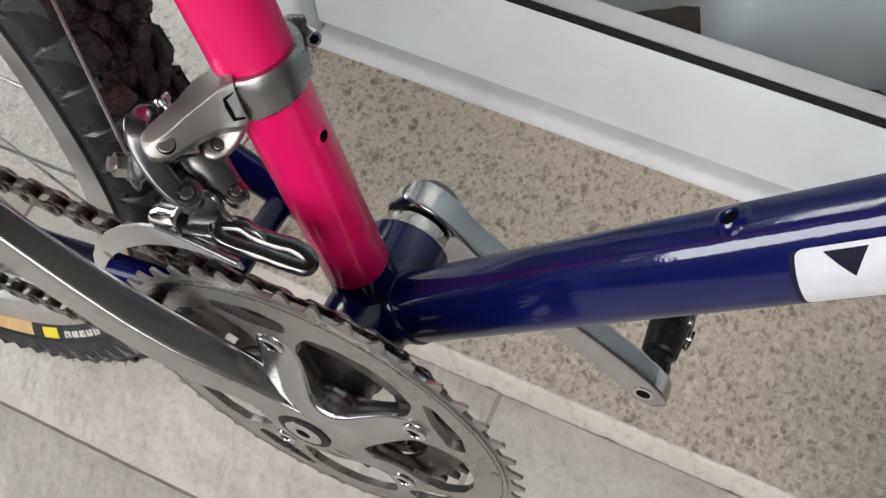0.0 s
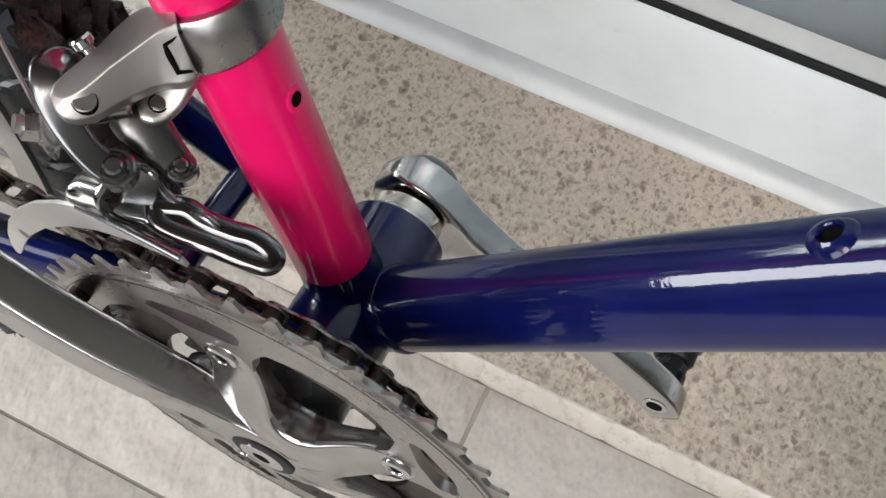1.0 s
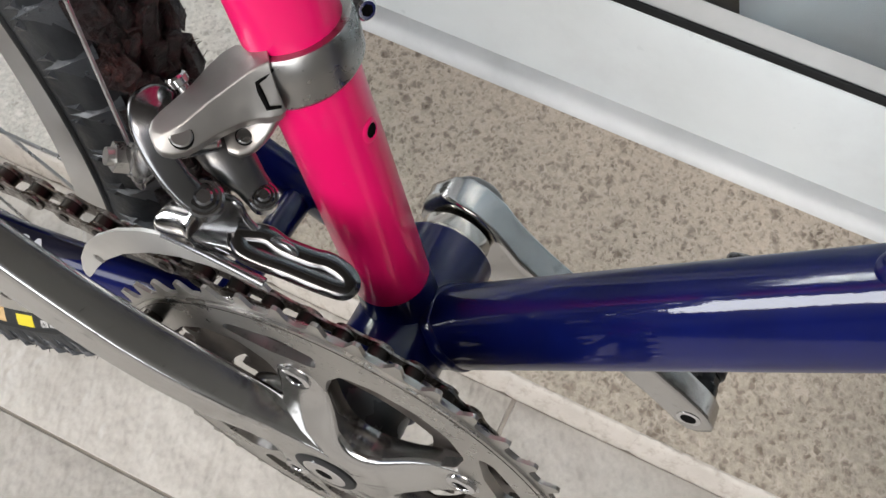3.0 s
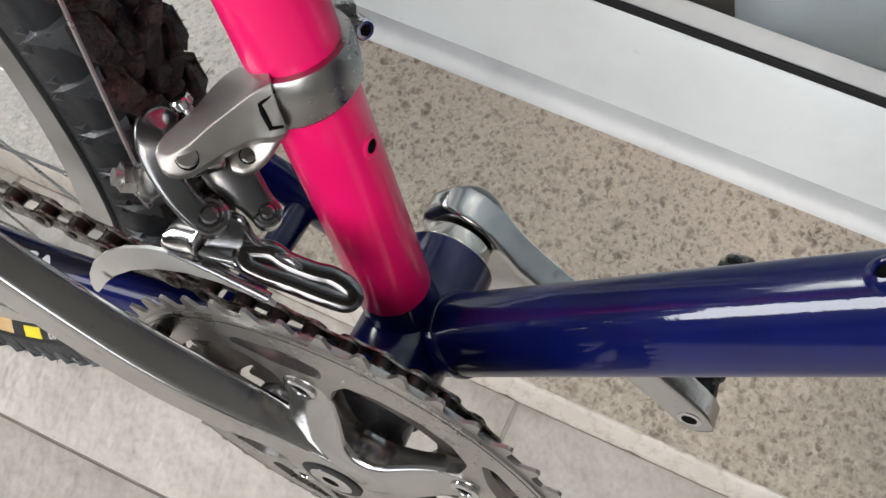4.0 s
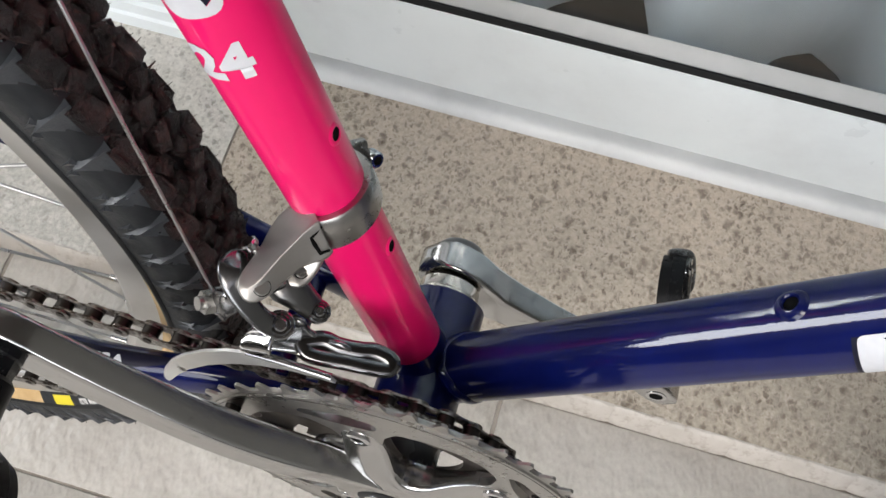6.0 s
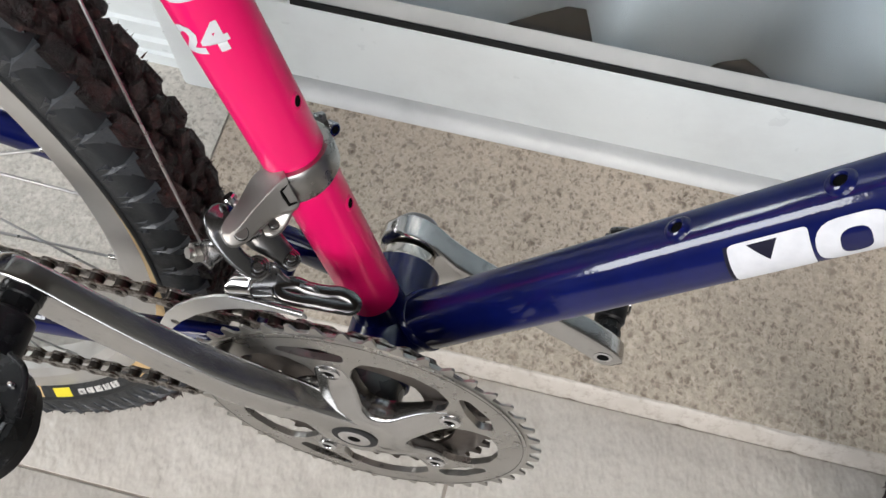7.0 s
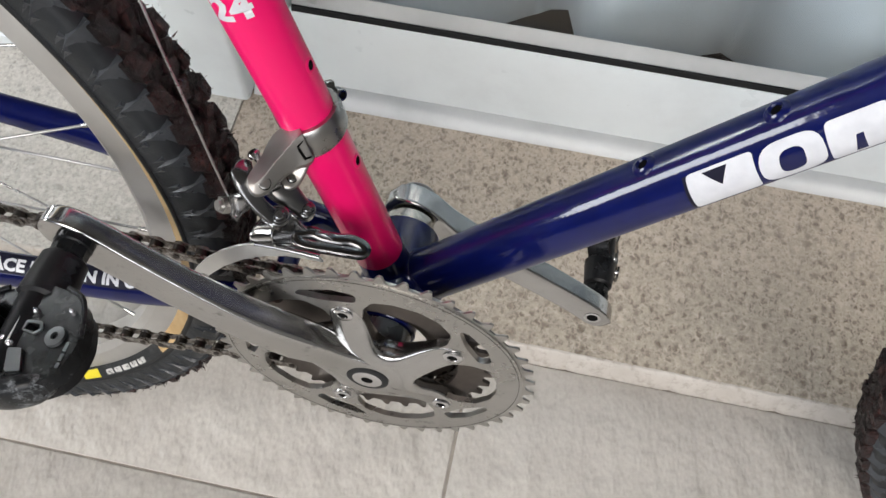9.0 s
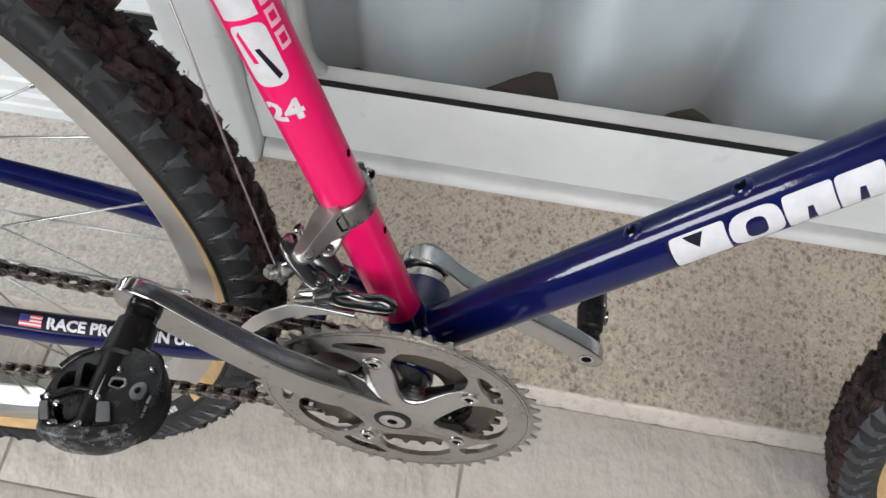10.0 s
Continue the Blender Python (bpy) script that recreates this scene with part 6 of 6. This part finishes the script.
            # two slim ridges that run on towards the rim
            for f0, f1, r0, r1 in ((0.30, 0.02, 0.0085, 0.0218), (-0.02, -0.32, 0.0120, 0.0224)):
                f0, f1 = f0 + rnd.uniform(-0.05, 0.05), f1 + rnd.uniform(-0.05, 0.05)
                base = [b.verts.new(skin(top - q, an + w * f, s, 0.0)) for q, f in ((r0, f0 - 0.11), (r0, f0 + 0.11), (r1, f1))]
                peak = b.verts.new(skin(top - r0 - 0.001, an + w * (f0 + 0.05), s, 0.0019))
                for q in range(3):
                    b.faces.new((base[q], base[(q + 1) % 3], peak))
    bmesh.ops.recalc_face_normals(b, faces=b.faces)
    tagged(bpart("shoulder_fin", b, FIN, hub, "fins of the tyre shoulder", smooth=50), kind="stuff")
    if label_panel:
        # a dark line round the tyre beside the tan sidewall, and a red speck in the tread
        b = bmesh.new()
        lathe(b, [(0.3066, -0.0194), (0.3074, -0.0208), (0.3092, -0.0213), (0.3102, -0.0204)], (c.x, c.z), 200)
        bpart("dark_line", b, GASKET, hub, "thin dark line beside the tan sidewall", smooth=60)
        b = bmesh.new()
        an = math.atan2(0.159 - c.z, -0.121 - c.x)
        er, et = Vector((math.cos(an), 0, math.sin(an))), Vector((-math.sin(an), 0, math.cos(an)))
        p0 = Vector((c.x, -0.0150, c.z)) + er * 0.3362
        sweep(b, [p0 - et * 0.0035, p0 + Vector((0, 0.0005, 0)), p0 + et * 0.0035 + er * 0.0005], [(0.0004, 0.0005), (0.0008, 0.0011), (0.0004, 0.0005)], 8, ref=tuple(er))
        bpart("red_speck", b, SPECK, hub, "small orange-red speck in the tread", smooth=60)
    # hub and spokes
    b = bmesh.new()
    lathe(b, [(0.0, -0.05), (0.010, -0.05), (0.012, -0.036), (0.027, -0.035), (0.027, -0.032), (0.013, -0.029), (0.012, 0.029), (0.027, 0.032), (0.027, 0.035), (0.012, 0.036), (0.010, 0.05), (0.0, 0.05)], (c.x, c.z), 40)
    bpart("hub", b, POLISHED, hub, "", smooth=40)
    for k in range(36):
        s = -1 if k % 2 else 1
        a_rim = 360.0 * k / 36 + 4
        a_hub = a_rim + (62 if (k // 2) % 2 else -62)
        p, q = polar(0.025, a_hub), polar(0.2782, a_rim)
        b = bmesh.new()
        r0, r1 = Vector((c.x + p[0], s * 0.0335, c.z + p[1])), Vector((c.x + q[0], s * 0.003, c.z + q[1]))
        sweep(b, [r0, r1], [0.00085, 0.00085], 8)
        bpart("spoke", b, SPOKE, hub, "", smooth=180)
        b = bmesh.new()
        dv = (r0 - r1).normalized()
        cyl(b, r1, r1 + dv * 0.009, 0.0016, 0.0013, seg=10)
        bpart("nipple", b, POLISHED, hub, "", smooth=40)
    return hub


wheel("rear_wheel", R_C, True, 3, "knobbly tan-sided tyre on a silver spoked rim")
wheel("front_wheel", F_C, False, 8, "knobbly tan-sided tyre on a silver spoked rim")

# ---- floor tiles and the strip along the threshold, piece by piece ----
JOINT = 0.003
xs = [0.048 + 0.44 * k for k in range(-5, 5)]
ys = [-0.103 - 0.44 * k for k in range(6)]
full = tile_mesh(0.44 - JOINT, 0.44 - JOINT)
cut_d = 0.064 + 0.103
cut = tile_mesh(0.44 - JOINT, cut_d - JOINT + 0.0022)
for x in xs:
    t = new("tile", cut)
    t.parent, t.location = floor, (x + 0.22, (0.064 - 0.103) / 2, 0)
    for y in ys:
        t = new("tile", full)
        t.parent, t.location = floor, (x + 0.22, y - 0.22, 0)


def strip_mesh(seed):
    b = bmesh.new()
    rnd = random.Random(seed)
    w = 0.0975 - 0.0001
    prof = [(0.0638, -0.002), (0.0646, 0.0015), (0.0690, 0.0105), (0.0718, 0.0155), (0.0737, 0.0178), (0.0752, 0.0183), (0.0763, 0.0181), (0.0763, -0.002)]
    rows, wear = [], 0.0
    for k in range(25):
        x = -w / 2 + w * k / 24
        wear = 0.6 * wear + rnd.uniform(-1, 1)
        nick = 0.0016 * math.exp(-(min(k, 24 - k) / 1.1) ** 2)
        rows.append([b.verts.new((x, y + (nick if q in (0, 1, 2) else 0.0) + (0.0 if q in (0, 6, 7) else 0.0004 * wear + rnd.uniform(-1, 1) * 0.0003), z + (0.0 if q in (0, 7) else 0.0003 * wear + rnd.uniform(-1, 1) * 0.0003))) for q, (y, z) in enumerate(prof)])
    for r0, r1 in zip(rows, rows[1:]):
        for q in range(len(prof) - 1):
            b.faces.new((r0[q], r0[q + 1], r1[q + 1], r1[q]))
    b.faces.new(rows[0])
    b.faces.new(rows[-1][::-1])
    bmesh.ops.recalc_face_normals(b, faces=b.faces)
    return mesh_of(b, "edge_piece", EDGE, 40)


strips = [strip_mesh(k) for k in range(5)]
for k in range(-21, 21):
    t = new("edge_piece", strips[k % 5])
    t.parent, t.location = sill_right, (0.1365 - 0.04875 + 0.0975 * k, 0, 0)
